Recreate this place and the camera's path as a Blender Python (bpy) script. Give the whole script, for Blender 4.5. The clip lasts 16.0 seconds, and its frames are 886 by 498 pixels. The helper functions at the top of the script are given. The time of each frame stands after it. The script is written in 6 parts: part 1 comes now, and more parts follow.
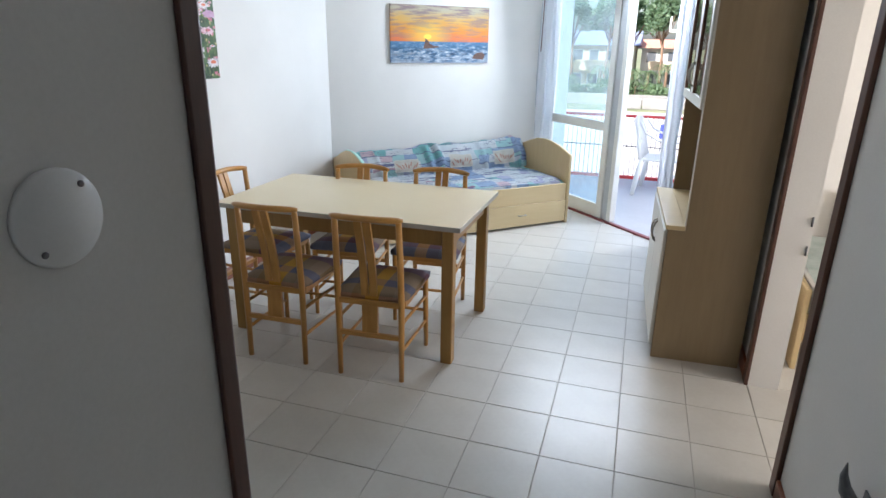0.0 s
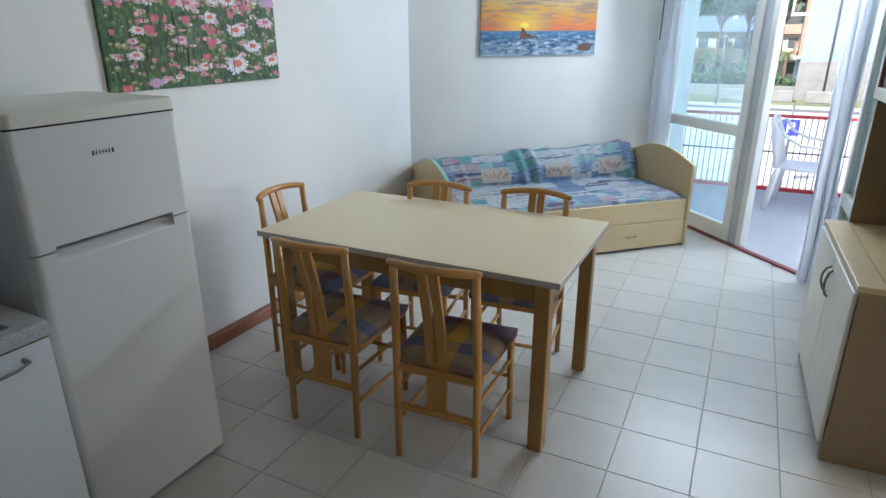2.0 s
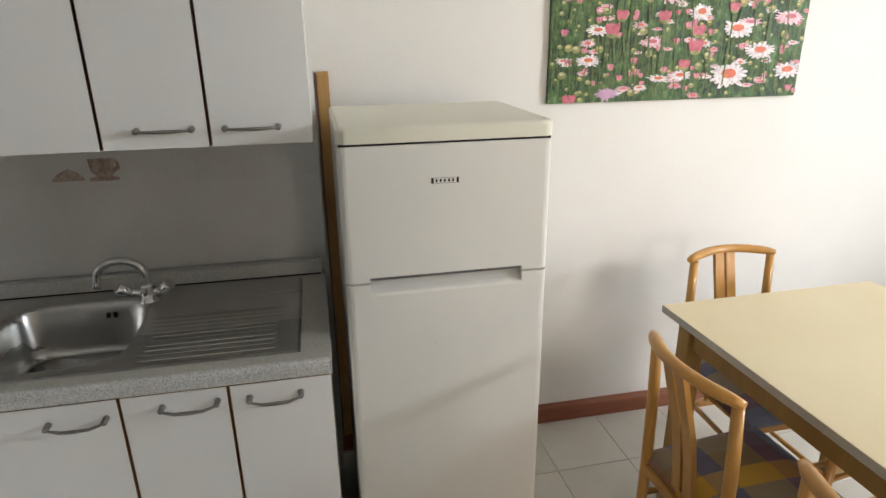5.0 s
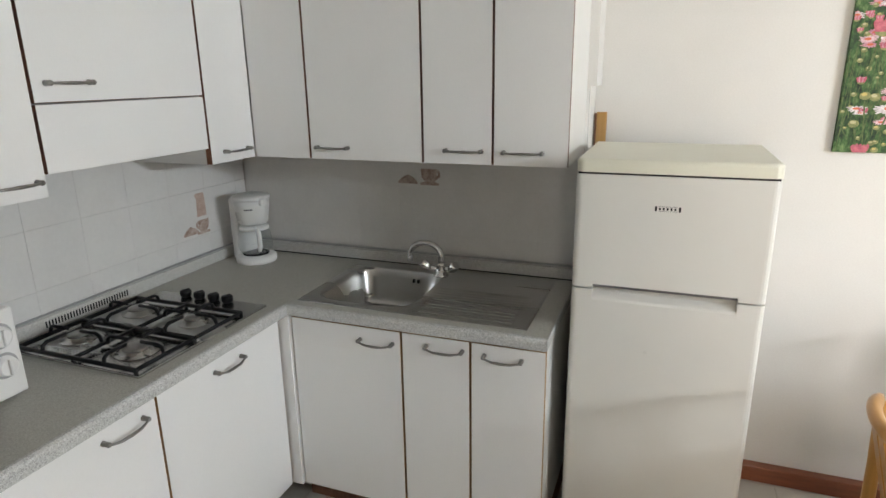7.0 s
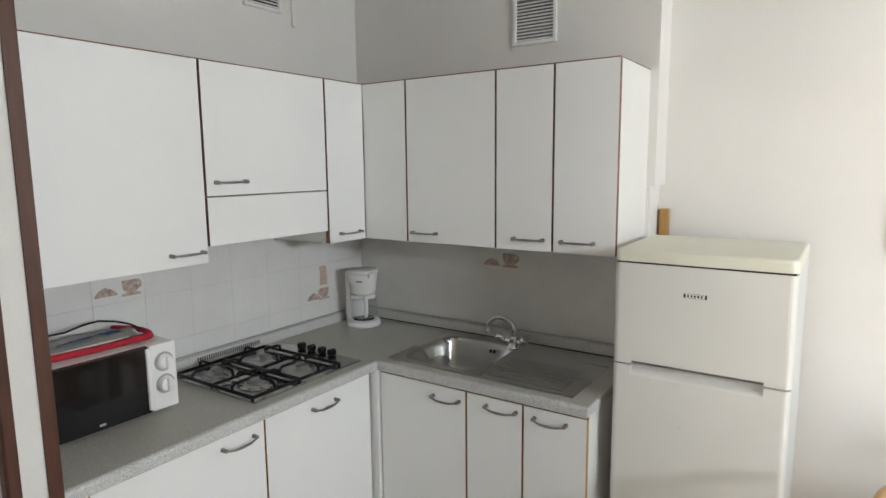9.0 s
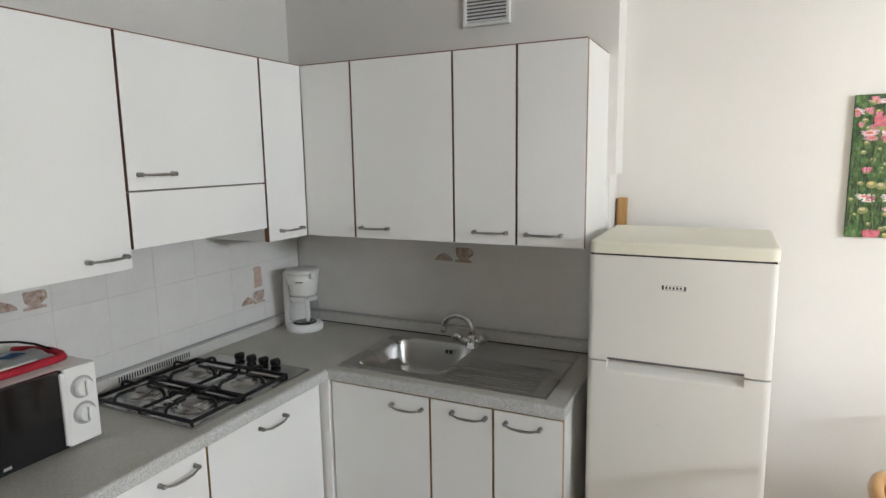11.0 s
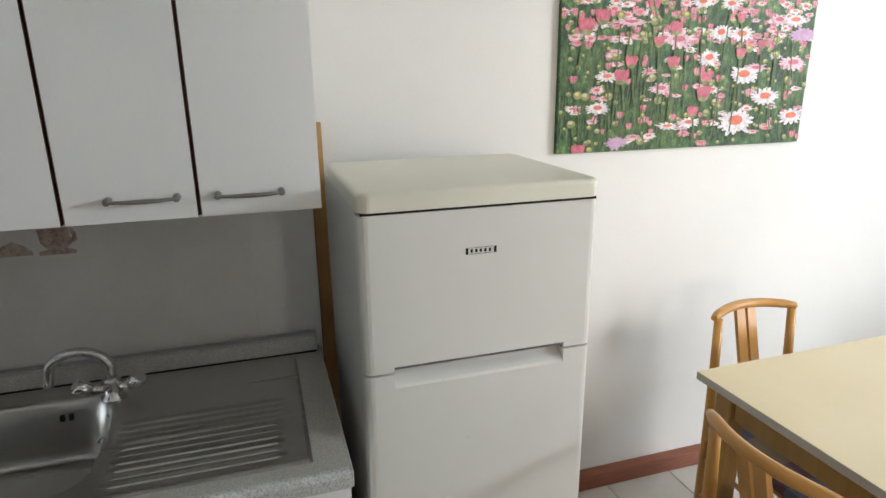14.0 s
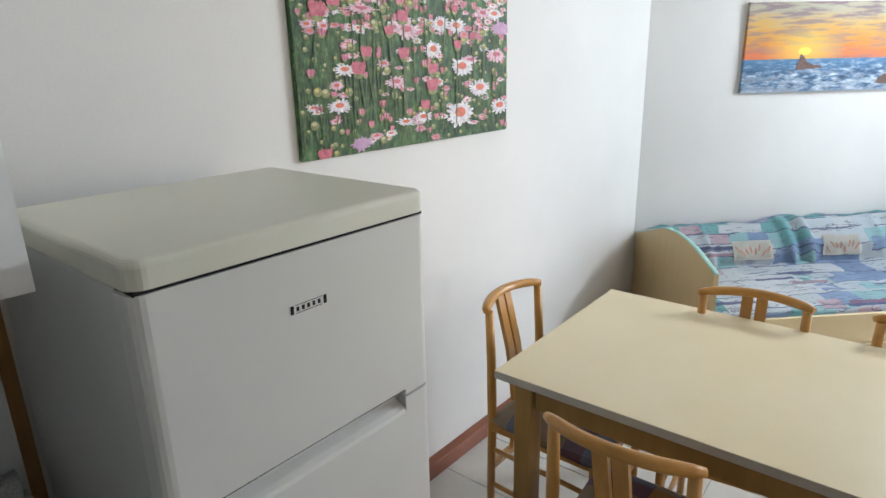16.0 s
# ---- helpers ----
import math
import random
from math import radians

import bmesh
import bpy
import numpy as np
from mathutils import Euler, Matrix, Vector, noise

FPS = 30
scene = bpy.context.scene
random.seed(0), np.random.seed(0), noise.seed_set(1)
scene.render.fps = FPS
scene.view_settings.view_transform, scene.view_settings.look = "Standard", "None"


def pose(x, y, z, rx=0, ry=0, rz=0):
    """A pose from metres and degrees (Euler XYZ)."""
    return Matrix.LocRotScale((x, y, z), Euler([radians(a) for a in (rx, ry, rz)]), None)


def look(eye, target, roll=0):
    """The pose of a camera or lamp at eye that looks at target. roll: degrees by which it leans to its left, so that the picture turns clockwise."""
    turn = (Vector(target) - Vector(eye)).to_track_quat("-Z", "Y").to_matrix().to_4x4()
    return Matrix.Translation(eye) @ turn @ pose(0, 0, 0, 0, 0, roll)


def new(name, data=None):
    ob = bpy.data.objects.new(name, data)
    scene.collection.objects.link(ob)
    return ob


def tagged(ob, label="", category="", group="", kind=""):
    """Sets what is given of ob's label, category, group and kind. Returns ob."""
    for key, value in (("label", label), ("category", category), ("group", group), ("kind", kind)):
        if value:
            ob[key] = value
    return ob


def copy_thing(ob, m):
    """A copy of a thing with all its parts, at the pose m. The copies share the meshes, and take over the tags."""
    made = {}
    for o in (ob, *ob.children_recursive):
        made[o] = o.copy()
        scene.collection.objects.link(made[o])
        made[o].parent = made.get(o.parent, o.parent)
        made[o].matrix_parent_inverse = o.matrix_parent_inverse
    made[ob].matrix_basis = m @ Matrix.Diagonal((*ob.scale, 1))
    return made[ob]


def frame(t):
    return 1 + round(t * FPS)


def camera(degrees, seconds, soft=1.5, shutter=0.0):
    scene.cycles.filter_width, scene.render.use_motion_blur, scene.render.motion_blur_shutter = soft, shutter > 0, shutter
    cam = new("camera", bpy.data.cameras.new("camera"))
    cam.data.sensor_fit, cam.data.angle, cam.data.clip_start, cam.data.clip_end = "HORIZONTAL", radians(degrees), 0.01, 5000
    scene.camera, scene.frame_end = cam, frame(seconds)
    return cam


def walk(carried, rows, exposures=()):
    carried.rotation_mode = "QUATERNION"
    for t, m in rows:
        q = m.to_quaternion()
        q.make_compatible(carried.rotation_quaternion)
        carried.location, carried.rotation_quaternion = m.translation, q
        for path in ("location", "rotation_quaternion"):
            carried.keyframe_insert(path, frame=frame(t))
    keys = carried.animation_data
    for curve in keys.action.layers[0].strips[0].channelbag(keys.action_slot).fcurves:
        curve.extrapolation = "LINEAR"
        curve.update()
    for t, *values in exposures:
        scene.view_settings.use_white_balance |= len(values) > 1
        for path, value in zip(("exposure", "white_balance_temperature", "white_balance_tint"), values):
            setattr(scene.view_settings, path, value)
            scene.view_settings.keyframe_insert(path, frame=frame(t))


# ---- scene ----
cam = camera(72.7, 16.0)
PATH = [
    (0, (0.354, -0.29, 1.633), (-0.246, 1.504, 0.984), 0.9),
    (0.5, (0.285, -0.14, 1.618), (-0.327, 1.65, 0.97), 0.8),
    (1, (0.193, 0.068, 1.647), (-0.45, 1.844, 0.989), 0.2),
    (1.5, (0.129, 0.217, 1.63), (-0.586, 1.959, 0.957), -0.2),
    (2, (0.089, 0.432, 1.63), (-0.779, 2.101, 0.953), -0.2),
    (2.5, (0.067, 0.64, 1.64), (-0.982, 2.203, 0.962), -0.0),
    (3, (-0.019, 0.787, 1.615), (-1.241, 2.222, 0.944), -0.2),
    (3.5, (-0.139, 0.969, 1.641), (-1.526, 2.242, 0.967), -0.8),
    (4, (-0.228, 1.065, 1.636), (-1.788, 2.11, 0.944), -1.1),
    (4.5, (-0.254, 1.166, 1.62), (-1.978, 1.912, 0.935), -1.3),
    (5, (-0.239, 1.287, 1.634), (-2.085, 1.665, 0.963), -0.7),
    (7.3, (0.17, 1.642, 1.68), (-1.598, 0.867, 1.157), -0.9),
    (7.5, (0.191, 1.689, 1.691), (-1.557, 0.857, 1.188), -0.9),
    (8, (0.246, 1.854, 1.703), (-1.449, 0.885, 1.269), -0.8),
    (8.5, (0.316, 1.958, 1.713), (-1.333, 0.876, 1.377), -0.5),
    (8.7, (0.352, 1.989, 1.72), (-1.282, 0.873, 1.429), -0.5),
    (10.8, (0.324, 1.796, 1.7), (-1.439, 0.887, 1.443), -0.6),
    (11, (0.278, 1.748, 1.706), (-1.501, 0.887, 1.404), -0.9),
    (11.5, (0.206, 1.599, 1.693), (-1.635, 0.925, 1.295), -1.5),
    (12, (0.087, 1.507, 1.653), (-1.802, 1.053, 1.178), -1.7),
    (12.5, (-0.145, 1.393, 1.652), (-2.063, 1.183, 1.128), -1.1),
    (13, (-0.309, 1.33, 1.622), (-2.236, 1.348, 1.085), -1.0),
    (13.5, (-0.412, 1.254, 1.619), (-2.313, 1.546, 1.072), -0.8),
    (14, (-0.52, 1.146, 1.655), (-2.357, 1.708, 1.099), -0.7),
    (14.5, (-0.619, 1.048, 1.69), (-2.338, 1.895, 1.12), -0.4),
    (15, (-0.71, 0.988, 1.694), (-2.281, 2.079, 1.11), -0.7),
    (15.5, (-0.827, 1.007, 1.666), (-2.226, 2.306, 1.071), -1.1),
    (16, (-0.954, 1.047, 1.65), (-2.188, 2.509, 1.065), -1.3),
]
EXPOSURES = [(0, 1.26, 6110, 14), (0.5, 1.13, 6050, 13), (1.0, 1.02, 6010, 12), (2.0, 0.85, 5890, 10), (2.5, 0.78, 5960, 10), (3.0, 0.80, 6550, 11), (3.5, 0.95, 6980, 10), (4.0, 1.15, 7200, 13), (5, 1.63, 7150, 15), (7.5, 1.83, 6980, 14), (8.5, 1.84, 6930, 14), (11, 1.84, 6930, 14), (13.5, 1.76, 6820, 13), (16, 1.27, 6450, 13)]
walk(cam, [(t, look(eye, target, roll)) for t, eye, target, roll in PATH], EXPOSURES)
# world: pale hazy daylight sky, the sun behind the building
world = bpy.data.worlds.new("sky_world")
scene.world = world
world.use_nodes = True
wn = world.node_tree.nodes
sky = wn.new("ShaderNodeTexSky")
sky.sky_type = 'NISHITA'
sky.sun_disc = False
SUN_EL, SUN_AZ = radians(48), radians(205)
sky.sun_elevation, sky.sun_rotation = SUN_EL, SUN_AZ
sky.air_density, sky.dust_density, sky.ozone_density = 1.0, 3.0, 1.0
world.node_tree.links.new(sky.outputs[0], wn["Background"].inputs[0])
wn["Background"].inputs[1].default_value = 0.15
sun_data = bpy.data.lights.new("sun", 'SUN')
sun_data.energy, sun_data.angle, sun_data.color = 5.0, radians(0.6), (1.0, 0.95, 0.87)
sun = new("sun", sun_data)
sun_dir = Vector((math.sin(SUN_AZ) * math.cos(SUN_EL), math.cos(SUN_AZ) * math.cos(SUN_EL), math.sin(SUN_EL)))
sun.matrix_world = look(sun_dir * 60, (0, 0, 0))

# unseen lamps added for sky light, on the balcony and in the door's head
glow = bpy.data.lights.new("balcony_fill_light", 'AREA')
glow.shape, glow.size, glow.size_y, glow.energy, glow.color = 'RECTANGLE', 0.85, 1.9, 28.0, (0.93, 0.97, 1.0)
balcony_fill_light = new("balcony_fill_light", glow)
balcony_fill_light.matrix_world = look((1.68, 6.30, 1.35), (-2.2, 2.75, 1.1))
glow1 = bpy.data.lights.new("door_head_fill_light", 'AREA')
glow1.shape, glow1.size, glow1.size_y, glow1.energy, glow1.color = 'RECTANGLE', 1.45, 0.32, 31.0, (0.79, 0.905, 1.0)
door_head_fill_light = new("door_head_fill_light", glow1)
door_head_fill_light.matrix_world = look((0.07, 5.488, 2.22), (-0.9, 2.2, 1.1))
# added lamp at an assumed, unseen bedroom window; warm to tint the kitchen side
glow2 = bpy.data.lights.new("bedroom_window_light", 'AREA')
glow2.shape, glow2.size, glow2.size_y, glow2.energy, glow2.color = 'RECTANGLE', 1.2, 1.3, 28.0, (1.0, 0.92, 0.82)
bedroom_light = new("bedroom_window_light", glow2)
bedroom_light.matrix_world = look((3.72, 2.25, 1.6), (1.2, 2.5, 0.9))

# ---------------------------------------------------------------- materials


def rgb(c):
    return (c[0], c[1], c[2], 1.0)


def nodes_of(name):
    m = bpy.data.materials.new(name)
    m.use_nodes = True
    nt = m.node_tree
    return m, nt, nt.nodes["Principled BSDF"]


def node(nt, kind, **sockets):
    n = nt.nodes.new(kind)
    for k, v in sockets.items():
        n.inputs[k.replace("_", " ")].default_value = v
    return n


def mixed(nt, fac, a, b, blend='MIX'):
    n = nt.nodes.new("ShaderNodeMix")
    n.data_type, n.blend_type = 'RGBA', blend
    for sock, v in ((n.inputs[0], fac), (n.inputs[6], a), (n.inputs[7], b)):
        if isinstance(v, bpy.types.NodeSocket):
            nt.links.new(v, sock)
        elif isinstance(v, (int, float)):
            sock.default_value = v
        else:
            sock.default_value = rgb(v)
    return n.outputs[2]


def maths(nt, op, a, b=0.0):
    n = nt.nodes.new("ShaderNodeMath")
    n.operation = op
    for sock, v in ((n.inputs[0], a), (n.inputs[1], b)):
        if isinstance(v, bpy.types.NodeSocket):
            nt.links.new(v, sock)
        else:
            sock.default_value = v
    return n.outputs[0]


def ramp(nt, fac, stops, hard=False):
    n = nt.nodes.new("ShaderNodeValToRGB")
    n.color_ramp.interpolation = 'CONSTANT' if hard else 'LINEAR'
    el = n.color_ramp.elements
    while len(el) < len(stops):
        el.new(0.5)
    for e, (p, c) in zip(el, stops):
        e.position, e.color = p, rgb(c)
    nt.links.new(fac, n.inputs[0])
    return n.outputs[0]


def coords(nt, scale=(1, 1, 1), kind="Object"):
    tc = nt.nodes.new("ShaderNodeTexCoord")
    mp = nt.nodes.new("ShaderNodeMapping")
    mp.inputs["Scale"].default_value = scale
    nt.links.new(tc.outputs[kind], mp.inputs[0])
    return mp.outputs[0]


def noise_at(nt, vec, scale, detail=4.0, rough=0.55):
    n = node(nt, "ShaderNodeTexNoise", Scale=scale, Detail=detail, Roughness=rough)
    nt.links.new(vec, n.inputs["Vector"])
    return n.outputs[0]


def bumped(nt, bs, height, strength=0.2, dist=0.002):
    b = node(nt, "ShaderNodeBump", Strength=strength, Distance=dist)
    nt.links.new(height, b.inputs["Height"])
    nt.links.new(b.outputs[0], bs.inputs["Normal"])


def surface(name, c1, c2, rough=0.5, metal=0.0, scale=6.0, fine=120.0, bump=0.1, stretch=(1, 1, 1), rough_var=0.08, per_object=0.0):
    """Two tones mixed by broad noise, a fine grain, and a rough that wanders."""
    m, nt, bs = nodes_of(name)
    vec = coords(nt, stretch)
    broad = noise_at(nt, vec, scale)
    grain = noise_at(nt, vec, fine, 3.0)
    f = maths(nt, 'MULTIPLY_ADD', grain, 0.35)
    nt.nodes[-1].inputs[2].default_value = 0.0
    f = maths(nt, 'ADD', maths(nt, 'MULTIPLY', broad, 0.75), f)
    col = ramp(nt, f, [(0.35, c1), (0.68, c2)])
    if per_object:
        oi = nt.nodes.new("ShaderNodeObjectInfo")
        v = maths(nt, 'MULTIPLY_ADD', oi.outputs["Random"], per_object)
        nt.nodes[-1].inputs[2].default_value = 1.0 - per_object / 2
        hsv = nt.nodes.new("ShaderNodeHueSaturation")
        nt.links.new(v, hsv.inputs["Value"])
        nt.links.new(col, hsv.inputs["Color"])
        col = hsv.outputs[0]
    nt.links.new(col, bs.inputs["Base Color"])
    r = maths(nt, 'MULTIPLY_ADD', broad, rough_var * 2)
    nt.nodes[-1].inputs[2].default_value = rough - rough_var
    nt.links.new(r, bs.inputs["Roughness"])
    bs.inputs["Metallic"].default_value = metal
    if bump:
        bumped(nt, bs, grain, bump, 0.001)
    return m


def wood(name, c1, c2, rough=0.38, along='x', scale=9.0):
    m, nt, bs = nodes_of(name)
    st = {'x': (0.12, 1, 1), 'y': (1, 0.12, 1), 'z': (1, 1, 0.12)}[along]
    vec = coords(nt, st)
    g = noise_at(nt, vec, scale * 7, 5.0, 0.6)
    b = noise_at(nt, vec, scale, 3.0)
    f = maths(nt, 'ADD', maths(nt, 'MULTIPLY', g, 0.55), maths(nt, 'MULTIPLY', b, 0.45))
    nt.links.new(ramp(nt, f, [(0.34, c1), (0.62, c2)]), bs.inputs["Base Color"])
    bs.inputs["Roughness"].default_value = rough
    bumped(nt, bs, g, 0.08, 0.001)
    return m


WALL = surface("wall_paint", (0.69, 0.67, 0.635), (0.76, 0.74, 0.705), 0.75, scale=1.3, fine=160, bump=0.12)
CEIL = surface("ceiling_paint", (0.78, 0.77, 0.75), (0.84, 0.83, 0.81), 0.8, scale=1.3, fine=90, bump=0.1)
TILE = surface("floor_tile", (0.50, 0.472, 0.42), (0.55, 0.525, 0.472), 0.34, scale=5, fine=45, bump=0.03, rough_var=0.05, per_object=0.07)
GROUT = surface("tile_joint", (0.34, 0.31, 0.265), (0.45, 0.42, 0.37), 0.85, scale=3, fine=150, bump=0.3)
REDWOOD = wood("mahogany_skirting", (0.16, 0.045, 0.021), (0.26, 0.082, 0.037), 0.35, 'y')
CASING = wood("dark_brown_casing", (0.060, 0.022, 0.014), (0.11, 0.042, 0.026), 0.4, 'z')
BEECH = wood("varnished_beech", (0.42, 0.195, 0.042), (0.56, 0.285, 0.075), 0.28, 'z', 6)
BEECH_X = wood("varnished_beech_rail", (0.42, 0.195, 0.042), (0.56, 0.285, 0.075), 0.28, 'x', 6)
TABLETOP = surface("cream_laminate_top", (0.73, 0.60, 0.36), (0.78, 0.66, 0.43), 0.32, scale=2.5, fine=220, bump=0.02)
TABLEEDGE = surface("grey_edge_band", (0.36, 0.33, 0.28), (0.46, 0.43, 0.38), 0.45, scale=5, fine=160, bump=0.05)
TABLELEG = wood("brown_table_wood", (0.26, 0.14, 0.035), (0.36, 0.20, 0.055), 0.4, 'z', 5)
BIRCH = wood("pale_birch_laminate", (0.645, 0.49, 0.27), (0.69, 0.535, 0.305), 0.35, 'x', 4)
# upright-grain birch, also a tone darker than BIRCH
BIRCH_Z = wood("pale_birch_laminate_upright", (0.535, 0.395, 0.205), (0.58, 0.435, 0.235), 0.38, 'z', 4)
# birch darkened so the cabinet's sides and back carry their shade in colour
SHADED_BIRCH = wood("shaded_birch_laminate", (0.26, 0.182, 0.098), (0.305, 0.218, 0.12), 0.42, 'z', 4)
MINT = surface("mint_edge_band", (0.30, 0.55, 0.48), (0.38, 0.63, 0.55), 0.4, scale=8, fine=90)
CABWHITE = surface("white_cabinet_laminate", (0.83, 0.825, 0.81), (0.87, 0.865, 0.85), 0.36, scale=2, fine=260, bump=0.02, stretch=(1, 1, 0.3))
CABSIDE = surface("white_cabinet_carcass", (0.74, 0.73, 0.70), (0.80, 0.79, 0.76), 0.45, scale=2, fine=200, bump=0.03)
CABEDGE = wood("brown_door_edge", (0.13, 0.050, 0.028), (0.22, 0.10, 0.055), 0.45, 'z')
CABEDGE_ORANGE = wood("honey_door_edge", (0.36, 0.19, 0.06), (0.46, 0.26, 0.09), 0.45, 'z')
PEWTER = surface("brushed_pewter", (0.22, 0.212, 0.20), (0.33, 0.32, 0.305), 0.36, metal=0.9, scale=30, fine=300, bump=0.03)
STEEL = surface("brushed_stainless_steel", (0.42, 0.415, 0.40), (0.52, 0.515, 0.50), 0.27, metal=1.0, scale=4, fine=500, bump=0.03, stretch=(1, 0.06, 1))
CHROME = surface("polished_chrome", (0.62, 0.62, 0.62), (0.72, 0.72, 0.72), 0.1, metal=1.0, scale=10, fine=300, bump=0.0, rough_var=0.04)
FRIDGE = surface("white_fridge_enamel", (0.70, 0.692, 0.652), (0.74, 0.732, 0.692), 0.3, scale=3, fine=420, bump=0.03)
FRIDGELID = surface("aged_ivory_plastic", (0.72, 0.70, 0.58), (0.77, 0.755, 0.64), 0.42, scale=5, fine=300, bump=0.03)
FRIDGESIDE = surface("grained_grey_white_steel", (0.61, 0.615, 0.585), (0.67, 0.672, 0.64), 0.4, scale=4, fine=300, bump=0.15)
WHITEPLASTIC = surface("white_plastic", (0.77, 0.765, 0.745), (0.82, 0.815, 0.80), 0.3, scale=6, fine=200, bump=0.02)
GREYPLASTIC = surface("grey_plastic", (0.33, 0.33, 0.33), (0.42, 0.42, 0.42), 0.4, scale=6, fine=150)
BLACK = surface("black_enamel", (0.005, 0.005, 0.006), (0.014, 0.014, 0.015), 0.42, scale=12, fine=200, bump=0.05)
BLACK.node_tree.nodes["Principled BSDF"].inputs["Specular IOR Level"].default_value = 0.22
BLACKGLOSS = surface("black_glass_panel", (0.006, 0.006, 0.007), (0.012, 0.012, 0.013), 0.07, scale=5, fine=200, bump=0.0, rough_var=0.03)
RED = surface("red_cloth_binding", (0.34, 0.008, 0.02), (0.50, 0.02, 0.04), 0.8, scale=20, fine=400, bump=0.4)
REDPAINT = surface("red_paint", (0.45, 0.03, 0.035), (0.58, 0.06, 0.06), 0.4, scale=10, fine=150)
IRON = surface("dark_grey_iron", (0.10, 0.10, 0.11), (0.18, 0.18, 0.19), 0.45, metal=0.3, scale=10, fine=150)
WHITEPVC = surface("white_window_frame", (0.72, 0.72, 0.68), (0.79, 0.79, 0.75), 0.35, scale=5, fine=200, bump=0.02)
ALU = surface("grey_weather_strip", (0.42, 0.45, 0.47), (0.52, 0.55, 0.57), 0.4, scale=5, fine=150)
BALCTILE = surface("balcony_tile", (0.44, 0.435, 0.44), (0.52, 0.515, 0.52), 0.35, scale=3, fine=60)
STONE_SILL = surface("red_stone_threshold", (0.16, 0.03, 0.03), (0.26, 0.06, 0.055), 0.4, scale=14, fine=200)


def speckled(name, base, dark, light):
    m, nt, bs = nodes_of(name)
    vec = coords(nt)
    v = node(nt, "ShaderNodeTexVoronoi", Scale=380.0)
    nt.links.new(vec, v.inputs["Vector"])
    sep = nt.nodes.new("ShaderNodeSeparateColor")
    nt.links.new(v.outputs["Color"], sep.inputs[0])
    a = mixed(nt, maths(nt, 'GREATER_THAN', sep.outputs[0], 0.72), base, dark)
    b = mixed(nt, maths(nt, 'GREATER_THAN', sep.outputs[1], 0.70), a, light)
    c = mixed(nt, maths(nt, 'MULTIPLY', noise_at(nt, vec, 7.0), 0.35), b, base)
    nt.links.new(c, bs.inputs["Base Color"])
    bs.inputs["Roughness"].default_value = 0.42
    bumped(nt, bs, sep.outputs[2], 0.08, 0.0006)
    return m


WORKTOP = speckled("grey_worktop_laminate", (0.44, 0.43, 0.385), (0.37, 0.36, 0.325), (0.52, 0.51, 0.47))
WORKEDGE = speckled("speckled_stone_edge", (0.52, 0.52, 0.50), (0.34, 0.34, 0.33), (0.66, 0.66, 0.65))


def glass(name, tint=(0.95, 0.98, 0.98), rough=0.0, veil=0.0, sheen=0.55, power=4.0):
    m, nt, bs = nodes_of(name)
    out = nt.nodes["Material Output"]
    tr = nt.nodes.new("ShaderNodeBsdfTransparent")
    tr.inputs[0].default_value = rgb(tint)
    gl = nt.nodes.new("ShaderNodeBsdfGlossy")
    gl.inputs["Roughness"].default_value = rough
    fr = nt.nodes.new("ShaderNodeLayerWeight")
    fac = maths(nt, 'MULTIPLY_ADD', maths(nt, 'POWER', fr.outputs["Facing"], power), sheen)
    nt.nodes[-1].inputs[2].default_value = 0.035
    mx = nt.nodes.new("ShaderNodeMixShader")
    nt.links.new(fac, mx.inputs[0])
    nt.links.new(tr.outputs[0], mx.inputs[1])
    nt.links.new(gl.outputs[0], mx.inputs[2])
    last = mx.outputs[0]
    if veil:
        # a pale translucent veil mixed in, painting the haze over the view outside
        du = nt.nodes.new("ShaderNodeBsdfTranslucent")
        du.inputs[0].default_value = rgb((0.72, 0.80, 0.84))
        m2 = nt.nodes.new("ShaderNodeMixShader")
        f2 = maths(nt, 'MULTIPLY', noise_at(nt, coords(nt), 5.0), veil * 2)
        nt.links.new(f2, m2.inputs[0])
        nt.links.new(last, m2.inputs[1])
        nt.links.new(du.outputs[0], m2.inputs[2])
        last = m2.outputs[0]
    nt.links.new(last, out.inputs[0])
    return m


GLASS = glass("window_glass", (0.80, 0.93, 0.96), 0.0, 0.13)
CLEARGLASS = glass("clear_glass", (0.93, 0.95, 0.95), sheen=0.7, power=3.0)


def sheer(name, open_weave=0.30, through_light=0.70):
    m, nt, bs = nodes_of(name)
    out = nt.nodes["Material Output"]
    d = nt.nodes.new("ShaderNodeBsdfDiffuse")
    d.inputs[0].default_value = rgb((0.90, 0.91, 0.93))
    t = nt.nodes.new("ShaderNodeBsdfTranslucent")
    t.inputs[0].default_value = rgb((0.88, 0.90, 0.94))
    tr = nt.nodes.new("ShaderNodeBsdfTransparent")
    a, b = nt.nodes.new("ShaderNodeMixShader"), nt.nodes.new("ShaderNodeMixShader")
    a.inputs[0].default_value = through_light
    weave = noise_at(nt, coords(nt, (1, 1, 1)), 400, 2)
    f = maths(nt, 'MULTIPLY_ADD', weave, 0.2)
    nt.nodes[-1].inputs[2].default_value = open_weave
    nt.links.new(f, b.inputs[0])
    nt.links.new(d.outputs[0], a.inputs[1])
    nt.links.new(t.outputs[0], a.inputs[2])
    nt.links.new(a.outputs[0], b.inputs[1])
    nt.links.new(tr.outputs[0], b.inputs[2])
    nt.links.new(b.outputs[0], out.inputs[0])
    return m


SHEER = sheer("sheer_white_curtain_cloth")
